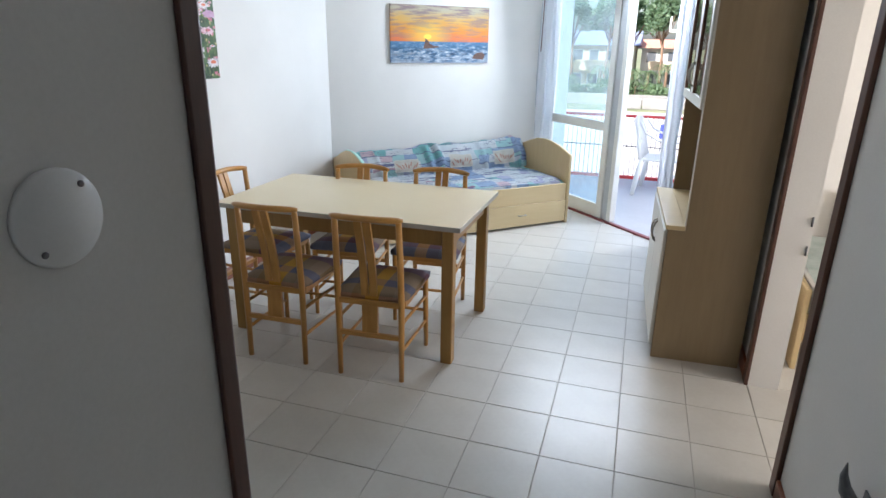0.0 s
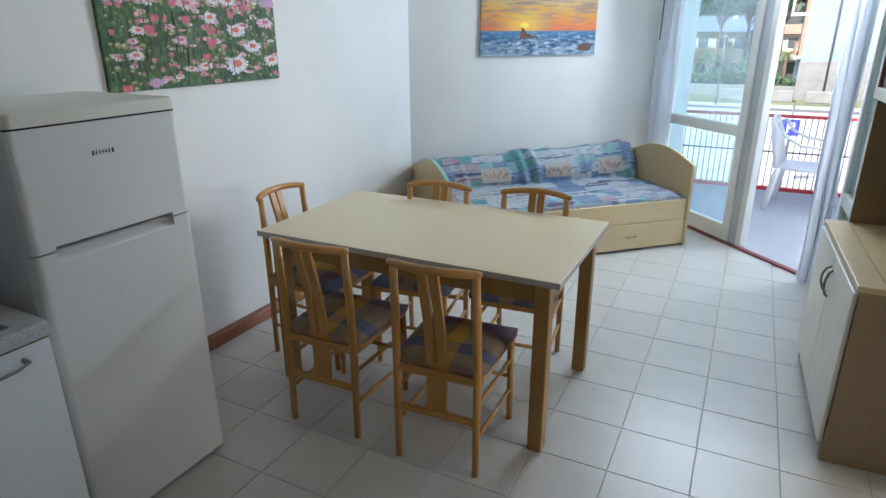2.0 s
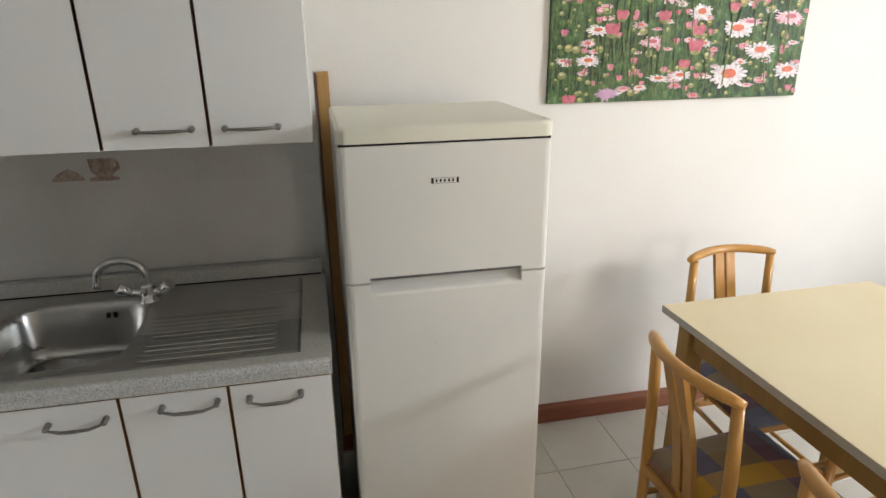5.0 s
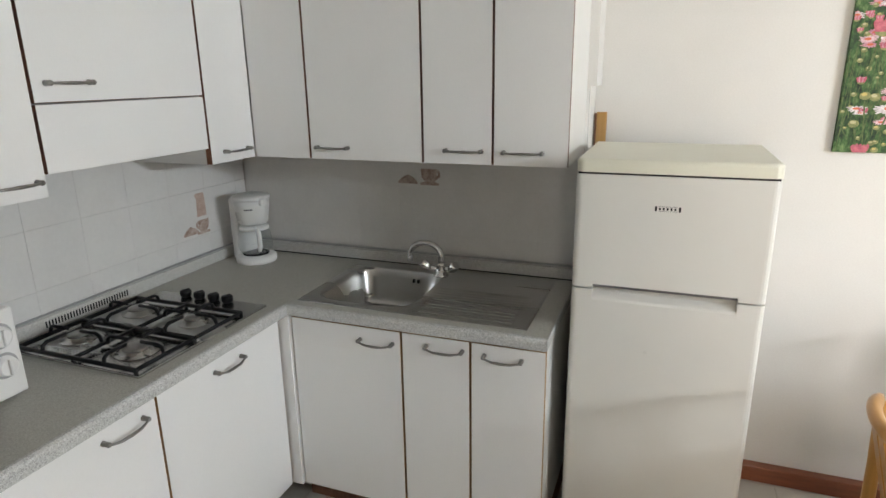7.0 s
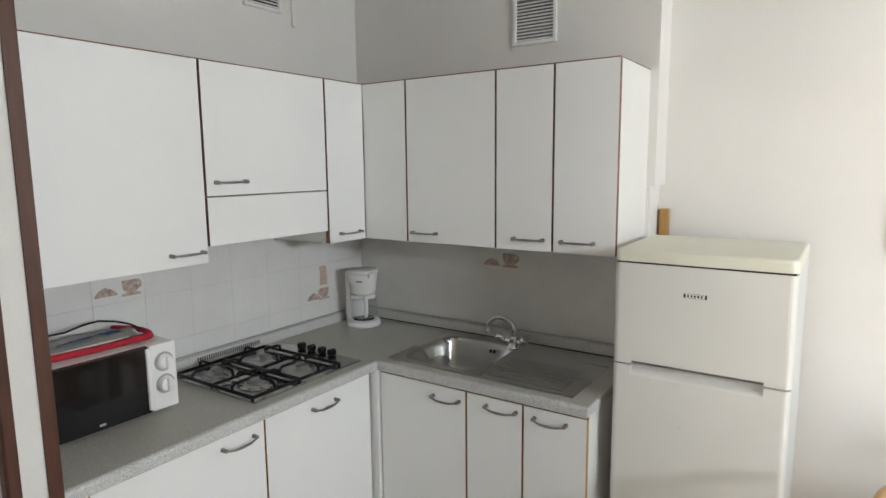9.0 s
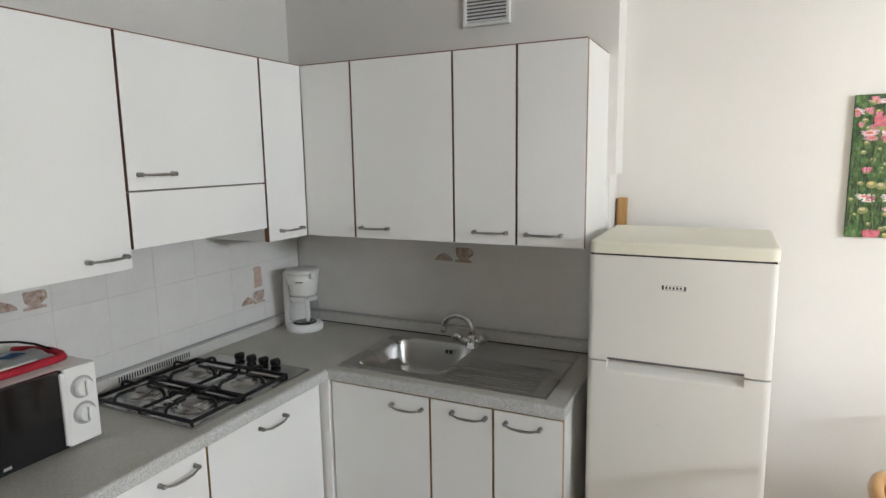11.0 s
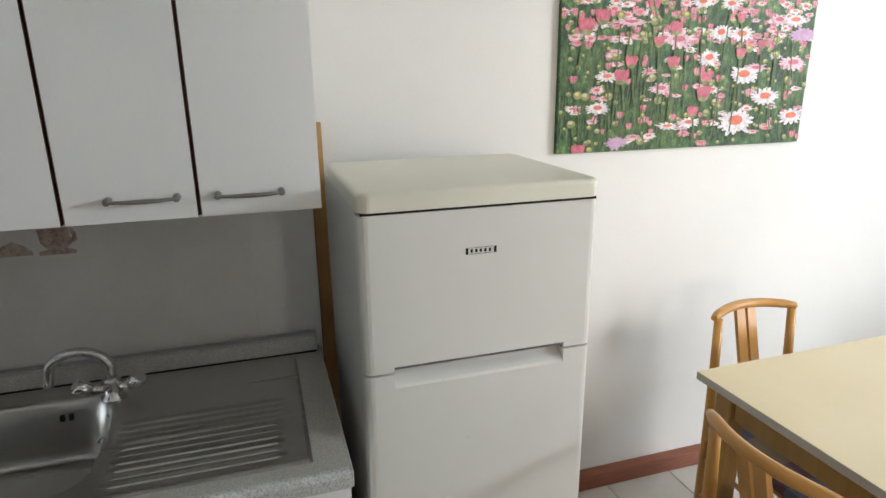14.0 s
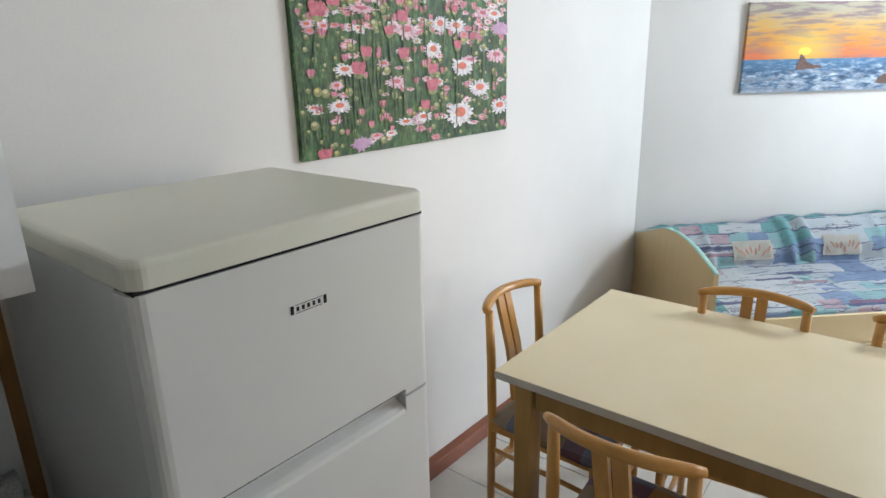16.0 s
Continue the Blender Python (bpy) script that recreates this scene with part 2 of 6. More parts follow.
GATHERED = sheer("gathered_white_curtain_cloth", -0.02, 0.45)


def plaid(name):
    m, nt, bs = nodes_of(name)
    vec = coords(nt, (14, 14, 0))
    sep = nt.nodes.new("ShaderNodeSeparateXYZ")
    nt.links.new(vec, sep.inputs[0])
    cols = [[(0.0, (0.10, 0.12, 0.19)), (0.24, (0.66, 0.32, 0.015)), (0.40, (0.30, 0.09, 0.04)), (0.54, (0.15, 0.17, 0.25)), (0.70, (0.52, 0.27, 0.02)), (0.82, (0.07, 0.06, 0.10))],
            [(0.0, (0.54, 0.23, 0.02)), (0.18, (0.11, 0.13, 0.21)), (0.40, (0.20, 0.06, 0.06)), (0.54, (0.36, 0.22, 0.02)), (0.68, (0.19, 0.21, 0.28)), (0.88, (0.08, 0.08, 0.12))]]
    out = []
    for axis, stops, off in ((0, cols[0], 3.3), (1, cols[1], 7.7)):
        fl = maths(nt, 'FLOOR', maths(nt, 'ADD', sep.outputs[axis], off))
        w = nt.nodes.new("ShaderNodeTexWhiteNoise")
        w.noise_dimensions = '1D'
        nt.links.new(fl, w.inputs["W"])
        out.append(ramp(nt, w.outputs["Value"], stops, True))
    col = mixed(nt, 0.5, out[0], out[1])
    g = noise_at(nt, coords(nt), 500, 2)
    col = mixed(nt, maths(nt, 'MULTIPLY', g, 0.18), col, (0.16, 0.12, 0.12))
    nt.links.new(col, bs.inputs["Base Color"])
    bs.inputs["Roughness"].default_value = 0.95
    bumped(nt, bs, g, 0.4, 0.001)
    return m


PLAID = plaid("plaid_seat_cloth")


def patchwork(name):
    """Overlapping printed squares in teal, blue, white and lilac with brushed dark strokes."""
    m, nt, bs = nodes_of(name)
    vec = coords(nt, (1, 1, 1))
    sep = nt.nodes.new("ShaderNodeSeparateXYZ")
    nt.links.new(vec, sep.inputs[0])
    # the cloth's own width and drop
    drop = maths(nt, 'ADD', sep.outputs[1], sep.outputs[2])
    wob = maths(nt, 'MULTIPLY', maths(nt, 'SUBTRACT', noise_at(nt, vec, 14.0, 2), 0.5), 0.05)
    u0, v0 = maths(nt, 'ADD', sep.outputs[0], wob), maths(nt, 'ADD', drop, wob)

    def cells(du, dv, off):
        row = maths(nt, 'FLOOR', maths(nt, 'DIVIDE', maths(nt, 'ADD', v0, off), dv))
        w1 = nt.nodes.new("ShaderNodeTexWhiteNoise")
        w1.noise_dimensions = '1D'
        nt.links.new(row, w1.inputs["W"])
        uu = maths(nt, 'ADD', maths(nt, 'DIVIDE', u0, du), maths(nt, 'MULTIPLY', w1.outputs["Value"], 5.0))
        cv = nt.nodes.new("ShaderNodeCombineXYZ")
        nt.links.new(maths(nt, 'FLOOR', uu), cv.inputs[0])
        nt.links.new(row, cv.inputs[1])
        cv.inputs[2].default_value = off
        w2 = nt.nodes.new("ShaderNodeTexWhiteNoise")
        nt.links.new(cv.outputs[0], w2.inputs["Vector"])
        s = nt.nodes.new("ShaderNodeSeparateColor")
        nt.links.new(w2.outputs["Color"], s.inputs[0])
        return s
    tones = [(0.0, (0.66, 0.71, 0.73)), (0.24, (0.16, 0.48, 0.48)), (0.38, (0.24, 0.35, 0.56)), (0.47, (0.74, 0.76, 0.77)), (0.68, (0.36, 0.62, 0.62)), (0.79, (0.46, 0.47, 0.64)), (0.86, (0.66, 0.47, 0.52)), (0.91, (0.30, 0.42, 0.62))]
    a, b, c = cells(0.185, 0.150, 0.03), cells(0.125, 0.105, 0.41), cells(0.23, 0.030, 0.77)
    col = ramp(nt, a.outputs[0], tones, True)
    col = mixed(nt, maths(nt, 'GREATER_THAN', b.outputs[2], 0.60), col, ramp(nt, b.outputs[1], tones, True))
    col = mixed(nt, maths(nt, 'GREATER_THAN', c.outputs[2], 0.955), col, ramp(nt, c.outputs[1], [(0.0, (0.08, 0.09, 0.24)), (0.4, (0.66, 0.68, 0.72)), (0.65, (0.30, 0.10, 0.20)), (0.82, (0.52, 0.30, 0.36))], True))
    # inked lines along the edges of some patches
    fr_v = maths(nt, 'FRACT', maths(nt, 'DIVIDE', maths(nt, 'ADD', v0, 0.03), 0.150))
    line = maths(nt, 'MULTIPLY', maths(nt, 'LESS_THAN', fr_v, 0.055), maths(nt, 'GREATER_THAN', a.outputs[1], 0.35))
    fr_w = maths(nt, 'FRACT', maths(nt, 'DIVIDE', maths(nt, 'ADD', v0, 0.41), 0.105))
    line2 = maths(nt, 'MULTIPLY', maths(nt, 'LESS_THAN', fr_w, 0.06), maths(nt, 'GREATER_THAN', b.outputs[2], 0.62))
    col = mixed(nt, maths(nt, 'MAXIMUM', line, line2), col, (0.07, 0.08, 0.20))
    # loose brushed strokes
    st = noise_at(nt, coords(nt, (1.0, 5.0, 5.0)), 7.0, 2)
    stroke = maths(nt, 'LESS_THAN', maths(nt, 'ABSOLUTE', maths(nt, 'SUBTRACT', st, 0.60)), 0.011)
    col = mixed(nt, stroke, col, (0.09, 0.08, 0.20))
    fade = noise_at(nt, vec, 26, 4)
    col = mixed(nt, maths(nt, 'MULTIPLY', fade, 0.34), col, (0.56, 0.63, 0.67))
    nt.links.new(col, bs.inputs["Base Color"])
    bs.inputs["Roughness"].default_value = 0.85
    bumped(nt, bs, noise_at(nt, vec, 22, 3), 0.4, 0.005)
    return m


PATCH = patchwork("patchwork_print_cloth")

# ---------------------------------------------------------------- builders


def box(bm, x0, y0, z0, x1, y1, z1, bev=0.0, seg=2, mi=0):
    v = [bm.verts.new((x, y, z)) for z in (z0, z1) for y in (y0, y1) for x in (x0, x1)]
    fs = [bm.faces.new([v[i] for i in f]) for f in ((0, 2, 3, 1), (4, 5, 7, 6), (0, 1, 5, 4), (2, 6, 7, 3), (0, 4, 6, 2), (1, 3, 7, 5))]
    for f in fs:
        f.material_index = mi
    if bev:
        es = list({e for f in fs for e in f.edges})
        r = bmesh.ops.bevel(bm, geom=es, offset=bev, segments=seg, affect='EDGES', profile=0.5)
        for f in r["faces"]:
            f.material_index = mi
    return bm


def prism(bm, pts, z0, z1):
    """An upright block over an outline in x, y (anticlockwise)."""
    lo, hi = [bm.verts.new((x, y, z0)) for x, y in pts], [bm.verts.new((x, y, z1)) for x, y in pts]
    n = len(pts)
    bm.faces.new(lo[::-1]), bm.faces.new(hi)
    for i in range(n):
        bm.faces.new((lo[i], lo[(i + 1) % n], hi[(i + 1) % n], hi[i]))
    return bm


def tube(bm, path, r, seg=10, flat=1.0, cap=True, mi=0):
    """A round bar swept along a path; r a number or one for each point."""
    path = [Vector(p) for p in path]
    rs = r if isinstance(r, (list, tuple)) else [r] * len(path)
    rings, up = [], None
    for i, p in enumerate(path):
        d = (path[min(i + 1, len(path) - 1)] - path[max(i - 1, 0)]).normalized()
        if up is None:
            up = Vector((0, 0, 1)) if abs(d.z) < 0.9 else Vector((1, 0, 0))
        side = d.cross(up).normalized()
        up = side.cross(d).normalized()
        rings.append([bm.verts.new(p + side * math.cos(a) * rs[i] + up * math.sin(a) * rs[i] * flat) for a in [2 * math.pi * k / seg for k in range(seg)]])
    for a, b in zip(rings, rings[1:]):
        for k in range(seg):
            f = bm.faces.new((a[k], a[(k + 1) % seg], b[(k + 1) % seg], b[k]))
            f.smooth, f.material_index = True, mi
    if cap:
        for ring, flip in ((rings[0], False), (rings[-1], True)):
            f = bm.faces.new(ring if not flip else ring[::-1])
            f.material_index = mi
    return bm


def lathe(bm, prof, seg=24, at=(0, 0, 0), mi=0):
    """Turned round z: prof is a row of (radius, height)."""
    rings = []
    for r, z in prof:
        rings.append([bm.verts.new((at[0] + r * math.cos(2 * math.pi * k / seg), at[1] + r * math.sin(2 * math.pi * k / seg), at[2] + z)) for k in range(seg)])
    for a, b in zip(rings, rings[1:]):
        for k in range(seg):
            f = bm.faces.new((a[k], a[(k + 1) % seg], b[(k + 1) % seg], b[k]))
            f.smooth, f.material_index = True, mi
    bm.faces.new(rings[0][::-1]).material_index = mi
    bm.faces.new(rings[-1]).material_index = mi
    return bm


def panel(bm, outline, t, axis='y'):
    """A board cut to an outline in (u, z), t thick along the axis, from 0."""
    put = (lambda u, z, d: (u, d, z)) if axis == 'y' else (lambda u, z, d: (d, u, z))
    a, b = [bm.verts.new(put(u, z, 0)) for u, z in outline], [bm.verts.new(put(u, z, t)) for u, z in outline]
    n = len(outline)
    bm.faces.new(a), bm.faces.new(b[::-1])
    for i in range(n):
        bm.faces.new((a[i], b[i], b[(i + 1) % n], a[(i + 1) % n]))
    bmesh.ops.recalc_face_normals(bm, faces=bm.faces)
    return bm


def mesh_of(name, bm, mats, smooth=False):
    me = bpy.data.meshes.new(name)
    bmesh.ops.recalc_face_normals(bm, faces=bm.faces)
    if smooth:
        for f in bm.faces:
            f.smooth = True
    bm.to_mesh(me)
    bm.free()
    for mm in (mats if isinstance(mats, (list, tuple)) else [mats]):
        me.materials.append(mm)
    return me


def part(name, bm, mat, parent, label="", smooth=False, at=None):
    ob = new(name, mesh_of(name, bm, mat, smooth))
    ob.parent = parent
    if at is not None:
        ob.matrix_local = at
    if label:
        ob["label"] = label
    return ob


def thing(name, label, category, m=None, group="", kind=""):
    ob = new(name)
    ob.empty_display_size = 0.1
    if m is not None:
        ob.matrix_world = m
    return tagged(ob, label, category, group, kind)


def solid(name, bm, mat, label, category, group="", kind="", m=None, smooth=False):
    ob = new(name, mesh_of(name, bm, mat, smooth))
    if m is not None:
        ob.matrix_world = m
    return tagged(ob, label, category, group, kind)


B = bmesh.new

# ---------------------------------------------------------------- the shell of the flat
XL, XK, YH, XR, XR2, TOP = -2.412, -2.25, -0.335, 0.985, 1.125, 2.7
WIN = pose(-0.745, 6.345, 0, 0, 0, -45)      # along the window wall: x along it, y outwards
SOFAWALL = pose(-2.41, 4.68, 0, 0, 0, 45)    # along the sofa's wall: x along it, y behind it

bm = B()
prism(bm, [(-2.7, -1.7), (4.0, -1.7), (4.0, 4.4), (1.2, 4.4), (-0.745, 6.345), (-2.7, 4.39)], -0.25, -0.004)
floor = solid("floor", bm, GROUT, "glossy cream ceramic floor tiles with dark thin joints", "floor", kind="structure")
bm = B()
prism(bm, [(-2.75, -1.75), (4.05, -1.75), (4.05, 4.5), (1.5, 4.5), (-0.745, 6.75), (-2.75, 4.75)], TOP, TOP + 0.2)
solid("ceiling", bm, CEIL, "plain white painted ceiling above the rooms", "ceiling", kind="structure")


def wall(name, blocks, label, m=None, mat=WALL):
    bm = B()
    for b in blocks:
        box(bm, *b)
    return solid(name, bm, mat, label, "wall", kind="structure", m=m)


wall_west = wall("wall_west", [(XL - 0.2, 1.287, 0, XL, 4.86, TOP)], "white painted wall behind the table and fridge")
wall_kitchen = wall("wall_kitchen", [(XL - 0.2, YH - 0.15, 0, XK - 0.012, 1.287, 1.625), (XL - 0.2, YH - 0.15, 1.625, XK, 1.309, TOP)], "white plastered kitchen wall above the sink")
wall_hob = wall("wall_hob", [(XK - 0.012, YH - 0.15, 0, -0.30, YH - 0.012, 1.625), (XK, YH - 0.15, 1.625, -0.30, YH, TOP)], "white plastered kitchen wall behind the hob")
wall("wall_corridor", [(-0.30, -1.5, 0, -0.19, 0.357, TOP)], "thin white wall between corridor and kitchen, ending free")
wall("wall_south", [(-0.5, -1.65, 0, 4.0, -1.5, TOP)], "plain white wall closing the corridor")
wall("wall_east", [(XR, -1.5, 0, XR2, 1.965, TOP), (XR, 1.965, 2.08, XR2, 2.76, TOP), (XR, 2.76, 0, XR2, 4.62, TOP)], "white painted wall with a door opening to the bedroom")
wall("wall_sofa", [(-0.25, 0, 0, 2.4, 0.2, TOP)], "white painted wall behind the day bed", SOFAWALL)
wall("wall_window", [(-0.02, 0, 0, 0.03, 0.28, TOP), (2.0, 0, 0, 2.62, 0.28, TOP), (0.03, 0, 2.46, 2.0, 0.28, TOP)], "white painted wall round the balcony door", WIN)
wall("wall_bedroom", [(XR2, 4.02, 0, 3.9, 4.2, TOP), (3.75, 0.9, 0, 3.9, 1.6, TOP), (3.75, 2.9, 0, 3.9, 4.02, TOP), (3.75, 1.6, 0, 3.9, 2.9, 0.9), (3.75, 1.6, 2.3, 3.9, 2.9, TOP), (XR2, 0.75, 0, 3.9, 0.9, TOP)], "plain white bedroom walls with an opening")

# skirting boards and door casings
for nm, b, m in (("baseboard", (XL, 1.29, 0, XL + 0.046, 4.69, 0.071), None), ("baseboard", (0.0, -0.018, 0, 2.33, 0, 0.085), SOFAWALL),
                 ("baseboard", (XR - 0.016, -1.5, 0, XR, 1.90, 0.085), None), ("baseboard", (XR - 0.016, 2.83, 0, XR, 4.6, 0.085), None), ("baseboard", (-0.19, -1.5, 0, -0.174, 0.325, 0.085), None)):
    solid(nm, box(B(), *b, 0.004), REDWOOD, "reddish-brown wooden skirting board along the wall", "baseboard", kind="structure", m=m)


def casing(name, blocks, label):
    t = thing(name, label, "door frame", kind="structure")
    for b in blocks:
        part("casing", box(B(), *b, 0.003), CASING, t)
    return t


casing("trim", [(-0.19, 0.325, 0, -0.181, 0.359, 2.15), (-0.306, 0.329, 0, -0.300, 0.359, 2.15), (-0.304, 0.3575, 0, -0.268, 0.364, 2.15), (-0.212, 0.3575, 0, -0.184, 0.364, 2.15)], "dark brown wooden corner trim on the free wall end")
door_1 = casing("door_1", [(XR - 0.018, 1.905, 0, XR, 1.97, 2.14), (XR - 0.018, 2.755, 0, XR, 2.818, 2.14), (XR - 0.018, 1.97, 2.08, XR, 2.755, 2.14)], "dark brown wooden casing round the bedroom doorway")
for z in (0.72, 0.86):
    part("hinge", tube(B(), [(XR2 - 0.012, 2.756, z), (XR2 - 0.012, 2.756, z + 0.045)], 0.0045, 8), IRON, door_1, "small dark metal hinge")

# ---------------------------------------------------------------- balcony door, curtains
win = thing("window_1", "white balcony door with one closed and one open glazed leaf", "balcony door", WIN, kind="structure")
for b in ((0.03, 0.0, 0, 0.085, 0.075, 2.46), (1.945, 0.0, 0, 2.0, 0.075, 2.46), (0.085, 0.0, 2.40, 1.945, 0.075, 2.46)):
    part("window_frame", box(B(), *b, 0.004), WHITEPVC, win)
part("threshold", box(B(), 0.03, -0.012, -0.02, 2.0, 0.035, 0.016, 0.004), STONE_SILL, win, "dark red threshold strip")
part("sill", box(B(), 0.03, 0.0355, -0.02, 2.0, 0.30, 0.010, 0.004), BALCTILE, win)


def leaf(parent, w, mid0, mid1, dark, at=None):
    """A glazed leaf, its hinge at x = 0, its face towards y < 0."""
    lf = part("leaf", box(B(), 0, 0, 0.02, 0.075, 0.055, 2.39, 0.006), WHITEPVC, parent, at=at)
    for nm, b in (("stile", (w - 0.075, 0, 0.02, w, 0.055, 2.39)), ("rail", (0.075, 0.002, 0.02, w - 0.075, 0.053, 0.15)), ("rail", (0.075, 0.002, mid0, w - 0.075, 0.053, mid1)), ("rail", (0.075, 0.002, 2.30, w - 0.075, 0.053, 2.39))):
        part(nm, box(B(), *b, 0.006), WHITEPVC, lf)
    for z0, z1 in ((0.15, mid0), (mid1, 2.30)):
        p = part("pane", box(B(), 0.07, 0.024, z0 - 0.005, w - 0.07, 0.030, z1 + 0.005), GLASS, lf)
        p.visible_shadow = False
    part("gasket", box(B(), w + 0.001, 0.012, 0.02, w + dark, 0.062, 2.39, 0.004), ALU, lf, "grey weather strip")
    return lf


leaf(win, 0.965, 0.86, 0.945, 0.03, Matrix.Translation((0.087, 0.0, 0)))
post = part("meeting_post", box(B(), 1.086, 0.004, 0.02, 1.135, 0.06, 2.39, 0.006), ALU, win, "grey metal meeting strip")
part("window_frame", box(B(), 1.137, 0.0, 0.02, 1.19, 0.07, 2.40, 0.006), WHITEPVC, win)
leaf2 = leaf(win, 0.60, 0.58, 0.665, 0.012, pose(1.945, -0.005, 0, 0, 0, 318))
part("lever_handle", tube(B(), [(0.565, 0.055, 0.80), (0.565, 0.09, 0.80), (0.565, 0.105, 0.79), (0.565, 0.105, 0.68)], 0.008, 8), IRON, leaf2, "dark metal lever handle")


def curtain(name, x0, x1, y, folds, amp, m, label, cloth=SHEER):
    bm = B()
    n, rows = folds * 12, 14
    grid = []
    rnd = random.Random(7 + folds)
    ph = [rnd.uniform(0.7, 1.3) for _ in range(folds + 1)]
    for j in range(rows + 1):
        z = 0.015 + (2.52 - 0.015) * j / rows
        row = []
        for i in range(n + 1):
            u = i / n
            k = ph[min(int(u * folds), folds)]
            a = amp * (0.75 + 0.35 * (1 - j / rows)) * k
            row.append(bm.verts.new((x0 + (x1 - x0) * u + 0.01 * math.sin(u * 40 + j * 0.5), y + a * math.sin(u * folds * 2 * math.pi) + 0.008 * math.sin(j * 0.7 + u * 9), z)))
        grid.append(row)
    for a, b in zip(grid, grid[1:]):
        for i in range(n):
            bm.faces.new((a[i], a[i + 1], b[i + 1], b[i])).smooth = True
    bmesh.ops.solidify(bm, geom=bm.faces, thickness=0.0015)
    t = thing(name, label, "curtain", m, group="curtains at the balcony door")
    part("drape", bm, cloth, t, smooth=True)
    for i in range(folds * 2):
        x = x0 + (x1 - x0) * (i + 0.5) / (folds * 2)
        part("curtain_hook", tube(B(), [(x, y, 2.52), (x, y, 2.56)], 0.006, 6), WHITEPLASTIC, t)
    return t


curtain("curtain", 0.03, 0.355, -0.13, 4, 0.032, WIN, "sheer white floor-length curtain gathered beside the day bed")
curtain("curtain", 1.825, 1.985, -0.10, 4, 0.030, WIN, "white floor-length curtain gathered tightly beside the balcony door", GATHERED)
rail = thing("curtain_rail", "white ceiling-height curtain rail over the balcony door", "curtain rail", WIN)
part("rail_bar", box(B(), -0.25, -0.15, 2.56, 2.45, -0.09, 2.585, 0.004), WHITEPLASTIC, rail)
for x in (0.0, 1.1, 2.2):
    part("bracket", box(B(), x, -0.13, 2.57, x + 0.03, 0.0, 2.60, 0.004), WHITEPLASTIC, rail)
wand = thing("curtain_wand", "thin dark curtain draw wand hanging by the curtain", "curtain wand", WIN)
part("rod", tube(B(), [(0.17, -0.185, 2.56), (0.15, -0.19, 1.56)], 0.005, 8), CASING, wand)

# ---------------------------------------------------------------- balcony and what lies beyond
bm = B()
prism(bm, [(-0.54, 6.55), (1.45, 4.56), (4.2, 4.56), (4.2, 7.9), (-3.2, 7.9), (-3.2, 4.9), (-2.4, 4.95), (-0.75, 6.62)], -0.30, -0.03)
solid("balcony_floor", bm, BALCTILE, "pale tiled balcony floor in front of the open door", "floor", kind="structure")
railing = thing("balcony_railing", "grey iron balcony railing with red top and bottom rails", "railing", pose(0, 7.75, -0.03))
part("top_rail", box(B(), -3.1, -0.03, 0.81, 4.0, 0.03, 0.84, 0.006), REDPAINT, railing, "red painted handrail")
part("bottom_rail", box(B(), -3.1, -0.03, 0.03, 4.0, 0.03, 0.07, 0.006), REDPAINT, railing, "red painted bottom rail")
part("middle_rail", box(B(), -3.1, -0.01, 0.44, 4.0, 0.01, 0.455, 0.003), IRON, railing)
bar = mesh_of("bar", tube(B(), [(0, 0, 0.06), (0, 0, 0.82)], 0.0052, 6), IRON)
for i in range(122):
    ob = new("bar", bar)
    ob.parent = railing
    ob.location = (-3.05 + i * 0.0575, 0, 0)
for x in (-3.05, -1.3, 1.55, 3.9):
    part("post", box(B(), x + 0.05, -0.02, 0.0, x + 0.09, 0.02, 0.81, 0.004), IRON, railing)


def garden_chair(m):
    t = thing("garden_chair", "white moulded plastic garden armchair on the balcony", "chair", m)
    bm = B()
    box(bm, -0.23, -0.22, 0.40, 0.23, 0.24, 0.43, 0.012)
    part("seat", bm, WHITEPLASTIC, t)
    for x in (-0.25, 0.25):
        for y, dy in ((0.22, 0.05), (-0.22, -0.06)):
            part("leg", tube(B(), [(x * 1.08, y + dy, 0), (x * 0.98, y + dy * 0.3, 0.30), (x * 0.94, y, 0.62 if y > 0 else 0.42)], [0.028, 0.032, 0.022], 8, 0.6), WHITEPLASTIC, t)
        part("armrest", tube(B(), [(x * 0.95, 0.25, 0.60), (x * 1.05, 0.15, 0.645), (x * 1.1, -0.05, 0.65), (x * 1.0, -0.2, 0.72), (x * 0.86, -0.28, 0.84)], 0.026, 8, 0.55), WHITEPLASTIC, t)
    bk = part("backrest", tube(B(), [(-0.23, -0.24, 0.42), (-0.225, -0.30, 0.70), (-0.16, -0.34, 0.85), (0, -0.35, 0.88), (0.16, -0.34, 0.85), (0.225, -0.30, 0.70), (0.23, -0.24, 0.42)], 0.022, 8), WHITEPLASTIC, t)
    for i in range(6):
        x = -0.15 + i * 0.06
        part("slat", tube(B(), [(x, -0.235, 0.42), (x, -0.30, 0.68), (x, -0.342, 0.855)], 0.014, 6, 0.5), WHITEPLASTIC, bk)
    return t


garden_chair(pose(0.57, 7.20, -0.03, 0, 0, -99))

